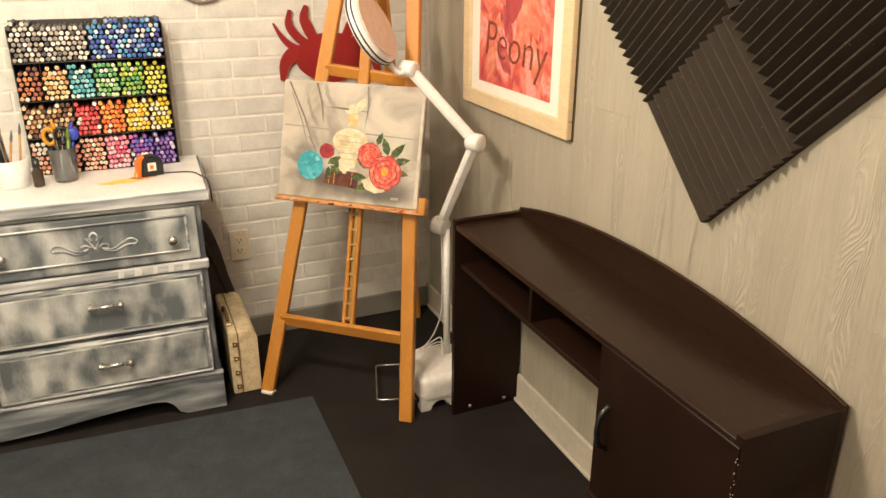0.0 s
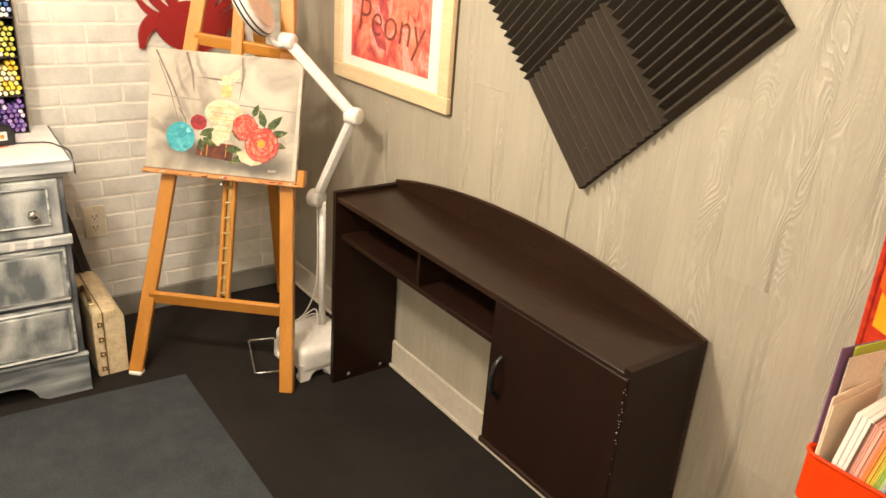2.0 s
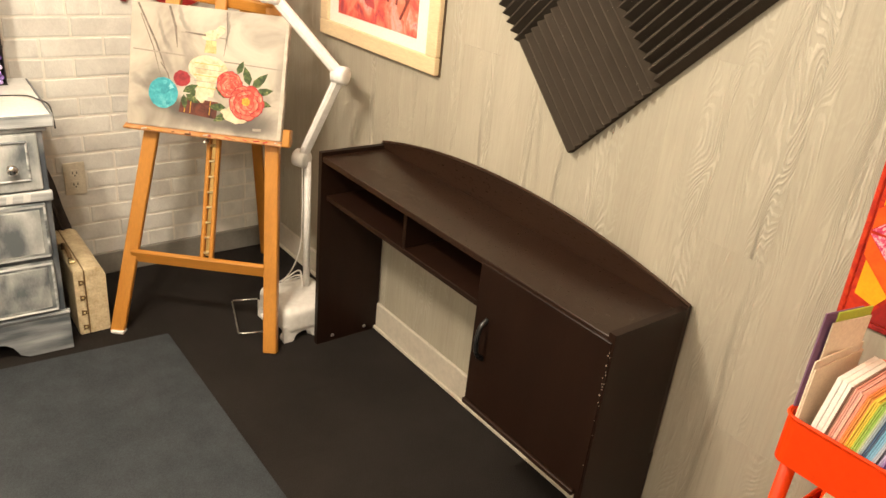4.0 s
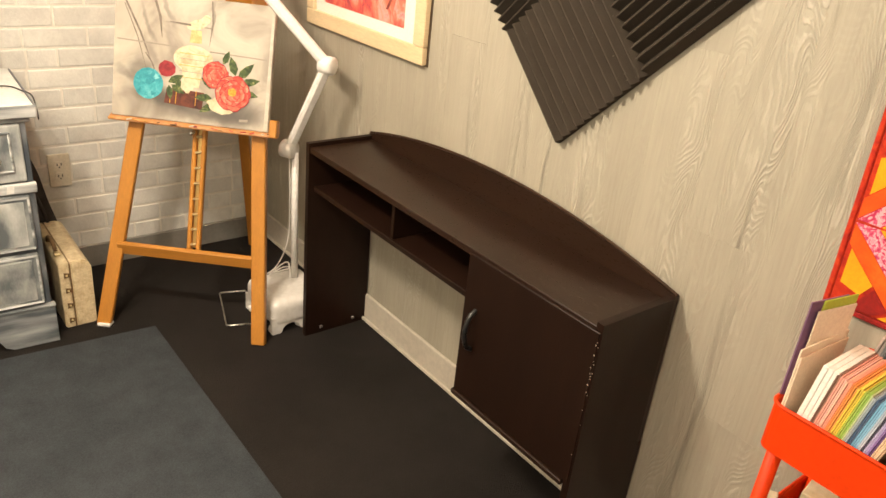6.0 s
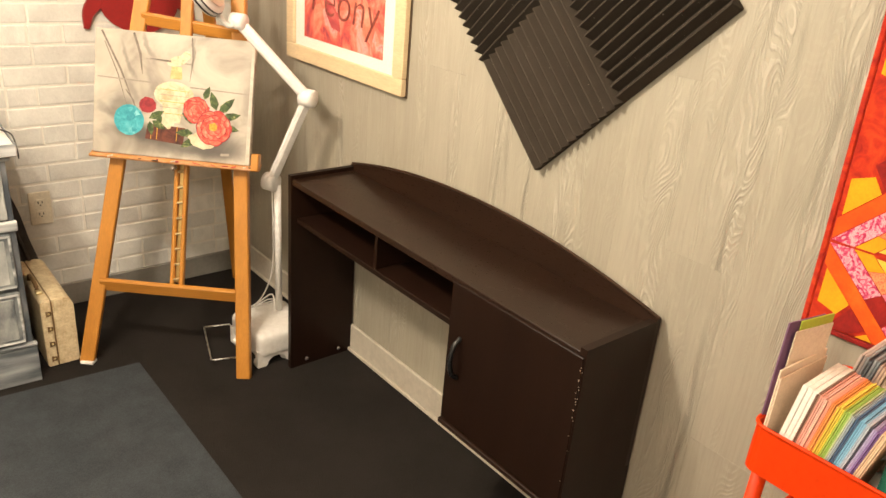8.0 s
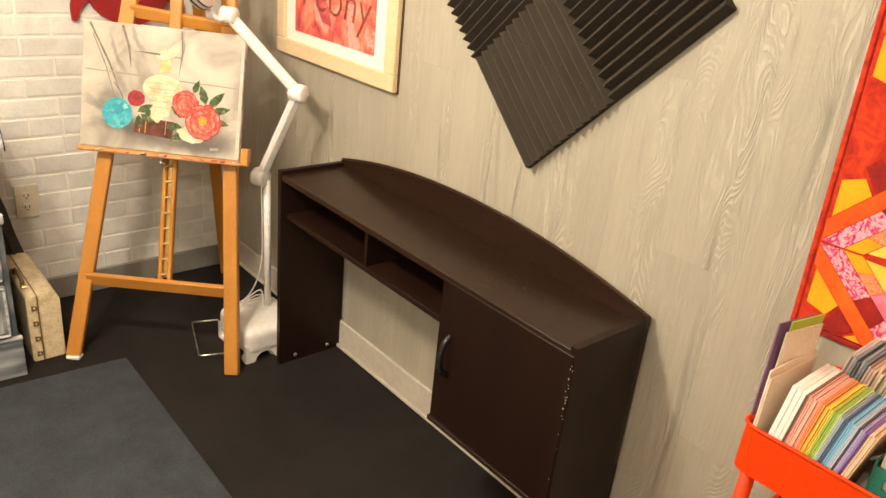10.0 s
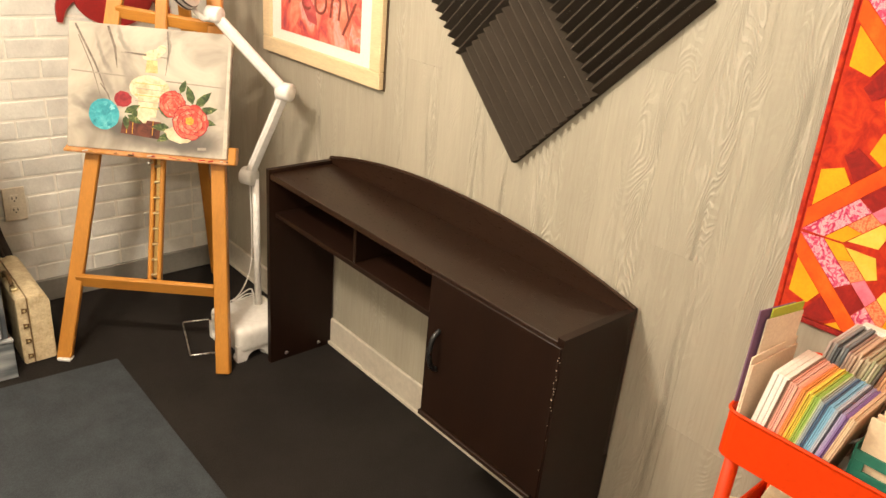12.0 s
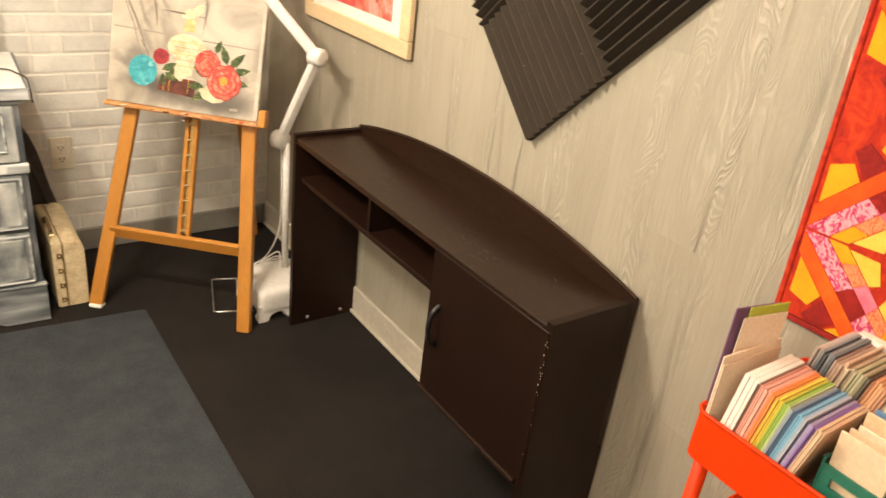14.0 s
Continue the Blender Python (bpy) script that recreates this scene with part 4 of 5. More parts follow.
# a dark soft bag slumped between dresser and wall, behind the suitcase
BAGCLOTH = mat("dark_grey_canvas", (0.050, 0.044, 0.041), (0.085, 0.076, 0.070), 0.9, 14, 180, 0.5, 0.003, spec=0.1)
bag = thing("cloth_bag", pose(-0.88, -0.045, 0), "dark grey cloth bag slumped behind the suitcase", "bag")
edge = arc([(-0.828, 0.0, 0), (-0.822, 0.13, 0), (-0.823, 0.215, 0), (-0.846, 0.315, 0), (-0.866, 0.42, 0), (-0.893, 0.50, 0), (-0.926, 0.535, 0)], 5)
part("body", prism([(p.x, p.y) for p in edge] + [(-0.936, 0.50), (-0.936, 0.0)], 0.056, Matrix.Translation((0, -0.012, 0)) @ XZ, 0.012), BAGCLOTH, bag, smooth=False)
part("strap", tube(arc([(-0.930, -0.071, 0.50), (-0.900, -0.074, 0.40), (-0.872, -0.074, 0.30), (-0.850, -0.073, 0.20)], 6), 0.006, 8), BAGCLOTH, bag, smooth=True)

# ---------------------------------------------------------------- canvas painting on the easel
nrm = math.sqrt(1 + LEAN * LEAN)
ax, ay = V((1, 0, 0)), V((0, LEAN, 1)) / nrm
PM = EASEL @ Matrix.Translation(on(-0.238, 0.690, 0.046)) @ Matrix((ax, ay, ax.cross(ay))).transposed().to_4x4()
CW, CH = 0.497, 0.378
art = thing("canvas_painting", PM, "unframed still-life canvas with flowers and yarn on the easel", "painting")


def wash(name, stops, scale=7.0, dist=1.0, rough=0.7):
    m, t, p = nodes(name)
    vec, _ = coords(t)
    a = noise_tex(t, vec, scale, 5, 0.6, dist)
    col = ramp(t, a, stops)
    col = mixc(t, 0.08, col, ramp(t, noise_tex(t, vec, 220, 2), [(0.3, (0.1, 0.1, 0.1)), (0.7, (0.9, 0.9, 0.9))]), "OVERLAY")
    t.links.new(col, p.inputs["Base Color"])
    p.inputs["Roughness"].default_value = rough
    bump(t, p, noise_tex(t, vec, 500, 2), 0.2, 0.0006)
    return m


def painted_ground(name, stops, smudges):
    """Blended grey ground with soft dark smudges (x, y, half width, half height, turn, strength) brushed on it."""
    m, t, p = nodes(name)
    tc = t.nodes.new("ShaderNodeTexCoord")
    vec = tc.outputs["Object"]
    col = ramp(t, noise_tex(t, vec, 6, 4, 0.55, 0.8), stops)
    wob = t.nodes.new("ShaderNodeTexNoise")
    wob.inputs["Scale"].default_value, wob.inputs["Detail"].default_value = 22, 3
    t.links.new(vec, wob.inputs["Vector"])
    off = t.nodes.new("ShaderNodeVectorMath")
    off.operation = "MULTIPLY_ADD"
    off.inputs[1].default_value, off.inputs[2].default_value = (0.035, 0.035, 0), (-0.0175, -0.0175, 0)
    t.links.new(wob.outputs["Color"], off.inputs[0])
    moved = t.nodes.new("ShaderNodeVectorMath")
    t.links.new(vec, moved.inputs[0])
    t.links.new(off.outputs[0], moved.inputs[1])
    for x, y, w, h, turn, strength in smudges:
        mp = t.nodes.new("ShaderNodeMapping")
        mp.vector_type = "TEXTURE"
        mp.inputs["Location"].default_value = (x, y, 0)
        mp.inputs["Rotation"].default_value = (0, 0, turn)
        mp.inputs["Scale"].default_value = (w, h, 1)
        t.links.new(moved.outputs[0], mp.inputs["Vector"])
        ln = t.nodes.new("ShaderNodeVectorMath")
        ln.operation = "LENGTH"
        t.links.new(mp.outputs[0], ln.inputs[0])
        mr = t.nodes.new("ShaderNodeMapRange")
        mr.interpolation_type = "SMOOTHSTEP"
        mr.inputs["From Min"].default_value, mr.inputs["From Max"].default_value = 0.25, 1.0
        mr.inputs["To Min"].default_value, mr.inputs["To Max"].default_value = strength, 0.0
        t.links.new(ln.outputs["Value"], mr.inputs["Value"])
        col = mixc(t, mr.outputs[0], col, (0.075, 0.066, 0.060))
    t.links.new(col, p.inputs["Base Color"])
    p.inputs["Roughness"].default_value = 0.65
    bump(t, p, noise_tex(t, vec, 500, 2), 0.2, 0.0006)
    return m


SMUDGES = ((0.27, 0.050, 0.24, 0.055, -0.10, 0.72), (0.15, 0.072, 0.14, 0.040, -0.15, 0.75), (0.40, 0.045, 0.12, 0.055, 0.1, 0.70), (0.085, 0.150, 0.060, 0.050, 0.7, 0.62),
           (0.040, 0.135, 0.050, 0.018, -0.5, 0.42), (0.12, 0.205, 0.020, 0.065, 0.5, 0.42), (0.185, 0.225, 0.018, 0.080, 0.35, 0.30), (0.165, 0.335, 0.012, 0.070, 0.35, 0.45),
           (0.306, 0.320, 0.008, 0.070, 0.0, 0.55), (0.25, 0.03, 0.28, 0.035, 0.0, 0.30), (0.105, 0.285, 0.010, 0.090, 0.42, 0.42))
CANVAS = painted_ground("painted_grey_ground", [(0.30, rgb("8a8176")), (0.45, rgb("aea598")), (0.60, rgb("c5bdae")), (0.8, rgb("b0a699"))], SMUDGES)
part("canvas", bx(0, CW, 0, CH, -0.018, 0, 0.002), CANVAS, art, local=True)
TEAL = wash("turquoise_paint", [(0.35, rgb("2b8b9a")), (0.55, rgb("46a9b6")), (0.7, rgb("78c6cc"))], 26)
CORAL = wash("coral_paint", [(0.35, rgb("b8322c")), (0.52, rgb("d95444")), (0.7, rgb("ea8f78"))], 45)
CORAL2 = wash("pale_coral_paint", [(0.35, rgb("d2503f")), (0.55, rgb("e57860")), (0.75, rgb("f2bfa8"))], 45)
CRIMSON = wash("crimson_paint", [(0.35, rgb("7c1c26")), (0.6, rgb("aa343a"))], 45)
LEAF = wash("leaf_green_paint", [(0.35, rgb("2a3a1e")), (0.55, rgb("4a5c30")), (0.72, rgb("9a9c66"))], 60)
MAROON = wash("maroon_paint", [(0.35, rgb("3e1c15")), (0.6, rgb("6b3526"))], 30)
IVORYP = wash("ivory_paint", [(0.32, rgb("b39e78")), (0.5, rgb("cfc2a2")), (0.7, rgb("e2d8be"))], 30)
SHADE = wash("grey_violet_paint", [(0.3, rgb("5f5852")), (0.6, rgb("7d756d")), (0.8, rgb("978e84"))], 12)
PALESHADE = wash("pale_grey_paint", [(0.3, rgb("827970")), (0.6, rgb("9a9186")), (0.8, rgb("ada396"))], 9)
STEM = wash("dry_stem_paint", [(0.3, rgb("5a5048")), (0.7, rgb("8a7f74"))], 30)
GOLD = wash("gold_paint", [(0.3, rgb("b8791c")), (0.7, rgb("f0c14c"))], 60)
level = [0]


def dab(name, m, pts, lift=None, label=""):
    level[0] += 1
    z = 0.00005 + 0.00002 * level[0]
    return part(name, prism(pts, 0.00005, Matrix.Translation((0, 0, z))), m, art, label, local=True)


def oval(x, y, rx, ry, turn=0.0, n=18, rag=0.0, seed=1):
    r = random.Random(seed)
    out = []
    for k in range(n):
        a = 6.2832 * k / n
        q = 1 + r.uniform(-rag, rag)
        u, v = rx * q * math.cos(a), ry * q * math.sin(a)
        out.append((x + u * math.cos(turn) - v * math.sin(turn), y + u * math.sin(turn) + v * math.cos(turn)))
    return out


def leaf(x, y, l, w, turn):
    out = [(0, 0), (0.3 * l, 0.5 * w), (0.65 * l, 0.42 * w), (l, 0), (0.65 * l, -0.42 * w), (0.3 * l, -0.5 * w)]
    return [(x + a * math.cos(turn) - b * math.sin(turn), y + a * math.sin(turn) + b * math.cos(turn)) for a, b in out]


for x0, y0, x1, y1, w in ((0.020, 0.372, 0.130, 0.150, 0.006), (0.030, 0.340, 0.105, 0.150, 0.003), (0.120, 0.372, 0.150, 0.250, 0.007), (0.300, 0.372, 0.298, 0.240, 0.004), (0.10, 0.20, 0.135, 0.14, 0.004)):
    dx, dy = x1 - x0, y1 - y0
    l = math.hypot(dx, dy)
    nx, ny = -dy / l * w / 2, dx / l * w / 2
    dab("painted_stem", STEM if w < 0.011 else SHADE, [(x0 + nx, y0 + ny), (x0 + dx * 0.5 + nx * 1.4 + 0.006, y0 + dy * 0.5), (x1 + nx * 0.3, y1), (x1 - nx * 0.3, y1), (x0 + dx * 0.5 - nx + 0.006, y0 + dy * 0.5 - ny), (x0 - nx, y0 - ny)])
for x0, x1, y in ((0.01, 0.20, 0.235), (0.30, 0.49, 0.225), (0.16, 0.30, 0.30)):
    dab("painted_joint", PALESHADE, [(x0, y), (x1, y - 0.006), (x1, y - 0.010), (x0, y - 0.004)])
dab("painted_vase", IVORYP, oval(0.250, 0.196, 0.062, 0.040, 0, 26, 0.02, 12))
dab("painted_vase_foot", IVORYP, [(0.222, 0.112), (0.214, 0.180), (0.282, 0.178), (0.272, 0.110)])
dab("painted_neck", wash("ochre_paint", [(0.3, rgb("b58a4a")), (0.6, rgb("dcc48e"))], 40), [(0.236, 0.244), (0.240, 0.282), (0.272, 0.282), (0.274, 0.244)])
dab("painted_finial", IVORYP, oval(0.258, 0.299, 0.034, 0.015, 0.30, 18, 0.05, 13))
dab("painted_finial", IVORYP, oval(0.284, 0.316, 0.016, 0.013, 0.5, 14, 0.08, 14))
for i, y in enumerate((0.140, 0.158, 0.176, 0.196, 0.212)):
    dab("painted_band", PALESHADE if i % 2 else GOLD, [(0.208, y), (0.298, y - 0.003), (0.298, y - 0.0045), (0.208, y - 0.0018)])
dab("painted_perch", STEM, [(0.172, 0.301), (0.238, 0.299), (0.238, 0.293), (0.172, 0.299)])
dab("painted_book", MAROON, [(0.165, 0.055), (0.172, 0.102), (0.29, 0.098), (0.285, 0.045)])
for x in (0.182, 0.20, 0.262):
    dab("painted_band", GOLD, [(x, 0.056), (x + 0.002, 0.100), (x + 0.004, 0.100), (x + 0.002, 0.055)])
for x, y, l, w, a in ((0.175, 0.118, 0.055, 0.022, 0.5), (0.185, 0.112, 0.05, 0.022, -0.5), (0.195, 0.118, 0.045, 0.02, 0.0), (0.178, 0.110, 0.045, 0.02, -1.4), (0.385, 0.160, 0.060, 0.026, 1.9), (0.392, 0.152, 0.070, 0.026, 0.80), (0.402, 0.138, 0.062, 0.024, 0.25), (0.405, 0.115, 0.055, 0.022, -0.2), (0.345, 0.19, 0.045, 0.02, 1.2), (0.325, 0.115, 0.055, 0.024, 2.6), (0.315, 0.085, 0.055, 0.024, 3.2), (0.32, 0.065, 0.05, 0.022, 3.7), (0.30, 0.125, 0.03, 0.02, 2.0)):
    dab("painted_leaf", LEAF, leaf(x, y, l, w, a))
dab("painted_yarn", TEAL, oval(0.113, 0.108, 0.047, 0.047, 0, 28, 0.02, 6), label="painted turquoise yarn ball")
dab("painted_yarn_heart", wash("deep_teal_paint", [(0.3, rgb("1f7486")), (0.7, rgb("3fa6b4"))], 60), oval(0.118, 0.116, 0.016, 0.011, 0.5, 14, 0.2, 7))
for i in range(7):
    a = 0.5 + i * 0.75
    dab("painted_strand", wash("pale_teal_paint", [(0.3, rgb("79cbd2")), (0.7, rgb("a8e2e3"))], 60) if i == 0 else TEAL, [(0.113 + (0.024 + 0.015 * (k % 2 == 0)) * math.cos(a + 0.12 * k), 0.108 + (0.024 + 0.015 * (k % 2 == 0)) * math.sin(a + 0.12 * k)) for k in range(5)])
dab("painted_bud", CRIMSON, oval(0.170, 0.158, 0.027, 0.025, 0, 20, 0.06, 8))
dab("painted_bloom", IVORYP, oval(0.345, 0.062, 0.046, 0.022, -0.2, 18, 0.15, 9))
dab("painted_bud", IVORYP, oval(0.235, 0.115, 0.020, 0.022, 0.3, 16, 0.15, 10))
for cx, cy, R, seed in ((0.322, 0.156, 0.041, 20), (0.379, 0.106, 0.055, 30)):
    r = random.Random(seed)
    for ring, (rad, count, size) in enumerate(((0.62, 9, 0.46), (0.40, 7, 0.40), (0.2, 5, 0.30))):
        for k in range(count):
            a = 6.2832 * (k + 0.5 * ring) / count + r.uniform(-0.2, 0.2)
            dab("painted_petal", CRIMSON, oval(cx + R * rad * 1.04 * math.cos(a), cy + R * rad * 1.04 * math.sin(a), R * size * 1.07, R * size * 0.80, a + 1.57, 14, 0.12, seed + 10 * ring + k))
            dab("painted_petal", (CORAL, CORAL2)[(k + ring) % 2], oval(cx + R * rad * math.cos(a), cy + R * rad * math.sin(a), R * size, R * size * 0.72, a + 1.57, 14, 0.10, seed + 10 * ring + k))
    if seed == 30:
        dab("painted_stamen", GOLD, oval(cx, cy + 0.004, 0.013, 0.012, 0, 14, 0.25, 51))
dab("bare_edge", wash("bare_primed_edge", [(0.3, rgb("b9b0a2")), (0.7, rgb("d2cabc"))], 30), [(CW - 0.014, 0.004), (CW - 0.002, 0.004), (CW - 0.002, CH - 0.004), (CW - 0.010, CH - 0.004)])
dab("painted_signature", PALESHADE, [(0.405, 0.030), (0.432, 0.032), (0.432, 0.024), (0.405, 0.022)])

# ---------------------------------------------------------------- framed print on the boards
pic = thing("framed_print", pose(-0.001, -0.718, 1.40), "red watercolour print in wide pale maple frame with white mat", "framed picture")
PY0, PY1, PZ0, PZ1, FW = -0.381, -1.055, 0.964, 1.86, 0.05
for a in ((PY1, PY0, PZ0, PZ0 + FW), (PY1, PY0, PZ1 - FW, PZ1), (PY1, PY1 + FW, PZ0 + FW + 0.0003, PZ1 - FW - 0.0003), (PY0 - FW, PY0, PZ0 + FW + 0.0003, PZ1 - FW - 0.0003)):
    part("frame_bar", bx(-0.024, -0.004, *a, 0.003), CREAM_FRAME, pic)
part("backing", bx(-0.0035, -0.001, PY1 - 0.003, PY0 + 0.003, PZ0 - 0.004, PZ1 + 0.003), DARKEDGE, pic)
part("mat_board", bx(-0.013, -0.010, PY1 + FW, PY0 - FW, PZ0 + FW, PZ1 - FW), PASSEPARTOUT, pic, "white mat board")
FLORA = wash("red_watercolour", [(0.28, rgb("95394a")), (0.40, rgb("d0564c")), (0.50, rgb("e0806a")), (0.58, rgb("e6a39b")), (0.66, rgb("bb4a5c")), (0.8, rgb("edc0a4"))], 6.5, 2.2)
part("print", bx(-0.0142, -0.0135, -0.945, -0.489, 1.048, 1.775), FLORA, pic, "loose red and coral watercolour", local=False)
FLORA2 = wash("coral_watercolour", [(0.3, rgb("c4503e")), (0.5, rgb("d97a62")), (0.7, rgb("e3a58c"))], 9, 1.5)
FLORA3 = wash("plum_watercolour", [(0.3, rgb("9c3a44")), (0.55, rgb("bb4c4c")), (0.75, rgb("d68078"))], 9, 1.5)
ONW = Matrix(((0, 0, -1, 0), (-1, 0, 0, 0), (0, 1, 0, 0), (0, 0, 0, 1)))
r = random.Random(77)
for i, (y, z, l, w, a) in enumerate(((0.60, 1.20, 0.16, 0.07, 1.2), (0.66, 1.14, 0.14, 0.06, 2.4), (0.78, 1.24, 0.20, 0.09, 1.5), (0.86, 1.15, 0.15, 0.07, 1.9), (0.72, 1.30, 0.18, 0.08, 0.7), (0.58, 1.13, 0.11, 0.06, 1.6), (0.84, 1.28, 0.16, 0.08, 2.0), (0.68, 1.24, 0.14, 0.05, 2.0))):
    part("watercolour_petal", prism(leaf(y - l / 2 * math.cos(a), z - l / 2 * math.sin(a), l, w, a), 0.0003, Matrix.Translation((-0.0144 - 0.0002 * i, 0, 0)) @ ONW), (FLORA2, FLORA3, FLORA2)[i % 3], pic)
txt = bpy.data.curves.new("lettering", "FONT")
txt.body, txt.size, txt.shear, txt.align_x, txt.extrude = "Peony", 0.158, 0.10, "CENTER", 0.0002
txt.offset = -0.0022
INK = mat("dark_red_ink", (0.20, 0.03, 0.025), (0.36, 0.09, 0.06), 0.6, 60)
txt.materials.append(INK)
ob = new("lettering", txt)
ob.parent = pic
ob.matrix_basis = chain(pic).inverted() @ Matrix.Translation((-0.0166, -0.722, 1.128)) @ ONW @ pose(0, 0, 0, 0, 0, -3)

# ---------------------------------------------------------------- patchwork quilt hung on the boards
QY, QZ, QB = -2.299, 0.83, 0.20
quilt = thing("patchwork_quilt", pose(-0.006, -2.8, 1.3), "red, orange, pink and yellow patchwork quilt hung on the wall", "quilt")


def cloth(name, stops, scale, dist=0.4):
    return wash(name, [(p, rgb(c)) for p, c in stops], scale, dist, 0.9)


Q_RED = cloth("red_batik", [(0.35, "961606"), (0.52, "b82808"), (0.70, "c8400e")], 30, 1.2)
Q_DEEP = cloth("deep_red_batik", [(0.35, "7a100d"), (0.6, "9a1810"), (0.8, "ad2818")], 30, 1.2)
Q_ORANGE = cloth("orange_batik", [(0.3, "e04408"), (0.6, "ee5a0a"), (0.8, "f06f1a")], 20)
Q_YELLOW = cloth("yellow_cotton", [(0.3, "e29406"), (0.6, "eaa60e"), (0.8, "ecb830")], 14)
Q_LEMON = cloth("pale_yellow_cotton", [(0.3, "e4b22e"), (0.6, "eac452"), (0.8, "ecd078")], 14)
Q_PRINT = cloth("pink_print", [(0.38, "b92a55"), (0.48, "d8577c"), (0.54, "f0b6bd"), (0.62, "e27a94"), (0.72, "f6d3cf")], 75, 1.5)
Q_PINK = cloth("pink_cotton", [(0.35, "e0607c"), (0.65, "ea7f94")], 50)
Q_SALMON = cloth("salmon_check", [(0.4, "e8603c"), (0.5, "f09a6a"), (0.6, "ea6a48")], 160, 0)
part("backing", bx(-0.0085, -0.003, QY - 5.1 * QB, QY + 0.002, QZ, QZ + 4.8 * QB, 0.002), Q_RED, quilt)
part("binding", bx(-0.0105, -0.002, QY + 0.0021, QY + 0.012, QZ - 0.010, QZ + 4.8 * QB, 0.002), Q_RED, quilt)
part("binding", bx(-0.0115, -0.002, QY - 5.1 * QB, QY + 0.0022, QZ - 0.010, QZ - 0.0005, 0.002), Q_DEEP, quilt)


def along(s, f):
    """A point at fraction f on the slanting line x + y = s of a unit block."""
    return (f * s, s - f * s) if s <= 1 else (s - 1 + f * (2 - s), 1 - f * (2 - s))


def band(s0, s1, f0, f1, taper=0.0):
    return [along(s0, f0), along(s0, f1), along(s1, f1 - taper), along(s1, f0 + taper)]


STRIPS = [(Q_ORANGE, band(0.80, 0.985, 0, 1)), (Q_DEEP, band(0.46, 0.79, 0.40, 0.60)),
          (Q_YELLOW, [along(0.79, 0.04), along(0.79, 0.37), along(0.58, 0.36), along(0.46, 0.06)]),
          (Q_YELLOW, [along(0.79, 0.96), along(0.79, 0.63), along(0.58, 0.64), along(0.46, 0.94)]),
          (Q_PRINT, band(0.995, 1.20, 0.0, 0.40)), (Q_DEEP, band(0.995, 1.20, 0.405, 0.595)), (Q_PRINT, band(0.995, 1.20, 0.60, 1.0)),
          (Q_YELLOW, band(1.21, 1.37, 0.0, 0.19)), (Q_SALMON, band(1.21, 1.37, 0.195, 0.39)), (Q_PINK, band(1.21, 1.37, 0.395, 0.60)),
          (Q_SALMON, band(1.21, 1.37, 0.605, 0.80)), (Q_YELLOW, band(1.21, 1.37, 0.805, 1.0)),
          (Q_LEMON, [along(1.38, 0.03), along(1.38, 0.40), along(1.50, 0.42), along(1.62, 0.08)]),
          (Q_LEMON, [along(1.38, 0.97), along(1.38, 0.60), along(1.50, 0.58), along(1.62, 0.92)])]


def cut_below(poly, z):
    out = []
    for (a, b), (c, d) in zip(poly, poly[1:] + poly[:1]):
        if b >= z:
            out.append((a, b))
        if (b >= z) != (d >= z):
            k = (z - b) / (d - b)
            out.append((a + k * (c - a), z))
    return out


for bi in range(5):
    for bj in range(5):
        for fabric, pts in STRIPS:
            q = []
            for u, v in pts:
                uu, vv = (u if bi % 2 == 0 else 1 - u), (v if bj % 2 == 0 else 1 - v)
                q.append((-(QY - QB * (bi + 0.01 + 0.98 * uu)), 0.785 + QB * (bj + 0.01 + 0.98 * vv)))
            q = cut_below(q, QZ + 0.003)
            if len(q) > 2 and max(z for _, z in q) > QZ + 0.012:
                part("patch", prism(q, 0.0012, Matrix.Translation((-0.0088, 0, 0)) @ ONW), fabric, quilt)

# the quilt hangs a little askew
pivot = Matrix.Translation((0, QY, QZ))
quilt.matrix_basis = pivot @ pose(0, 0, 0, -1.6) @ pivot.inverted() @ quilt.matrix_basis

# ---------------------------------------------------------------- red trolley with craft paper
CX0, CX1, CY0, CY1 = -0.324, -0.022, -2.381, -2.830
cart = thing("utility_cart", pose(-0.167, -2.61, 0), "red metal utility cart with three trays beside the hutch", "cart")


def tray_bm(z0, z1, t=0.004):
    bm = bmesh.new()
    outer, inner = rounded(CX0, CX1, CY1, CY0, 0.022, 5), rounded(CX0 + t, CX1 - t, CY1 + t, CY0 - t, 0.019, 5)
    n = len(outer)
    rings = [[bm.verts.new((x, y, z)) for x, y in ring] for ring, z in ((outer, z0), (outer, z1), (inner, z1), (inner, z0 + t))]
    for a, b in zip(rings, rings[1:]):
        for k in range(n):
            bm.faces.new((a[k], a[(k + 1) % n], b[(k + 1) % n], b[k]))
    bm.faces.new(rings[0][::-1])
    bm.faces.new(rings[-1])
    return bm


for z0, z1 in ((0.703, 0.784), (0.420, 0.506), (0.135, 0.220)):
    tr = part("tray", tray_bm(z0, z1), RED_METAL, cart)
    part("lip", tube([(x, y, z1) for x, y in rounded(CX0, CX1, CY1, CY0, 0.022, 5)] + [(CX1, CY0 - 0.022, z1)], 0.0032, 6), RED_METAL, tr, smooth=True)
for y in (CY0 - 0.020, CY1 + 0.020):
    for x in (CX0 + 0.034, CX1 - 0.034):
        part("post", tube([(x, y, 0.05), (x, y, 0.7045)], 0.012, 12), RED_METAL, cart, smooth=True)
        part("caster", lathe([(0.020, -0.011), (0.027, -0.008), (0.027, 0.008), (0.020, 0.011)], 16, pose(x, y, 0.0275, 90)), BLACK, cart, smooth=True)
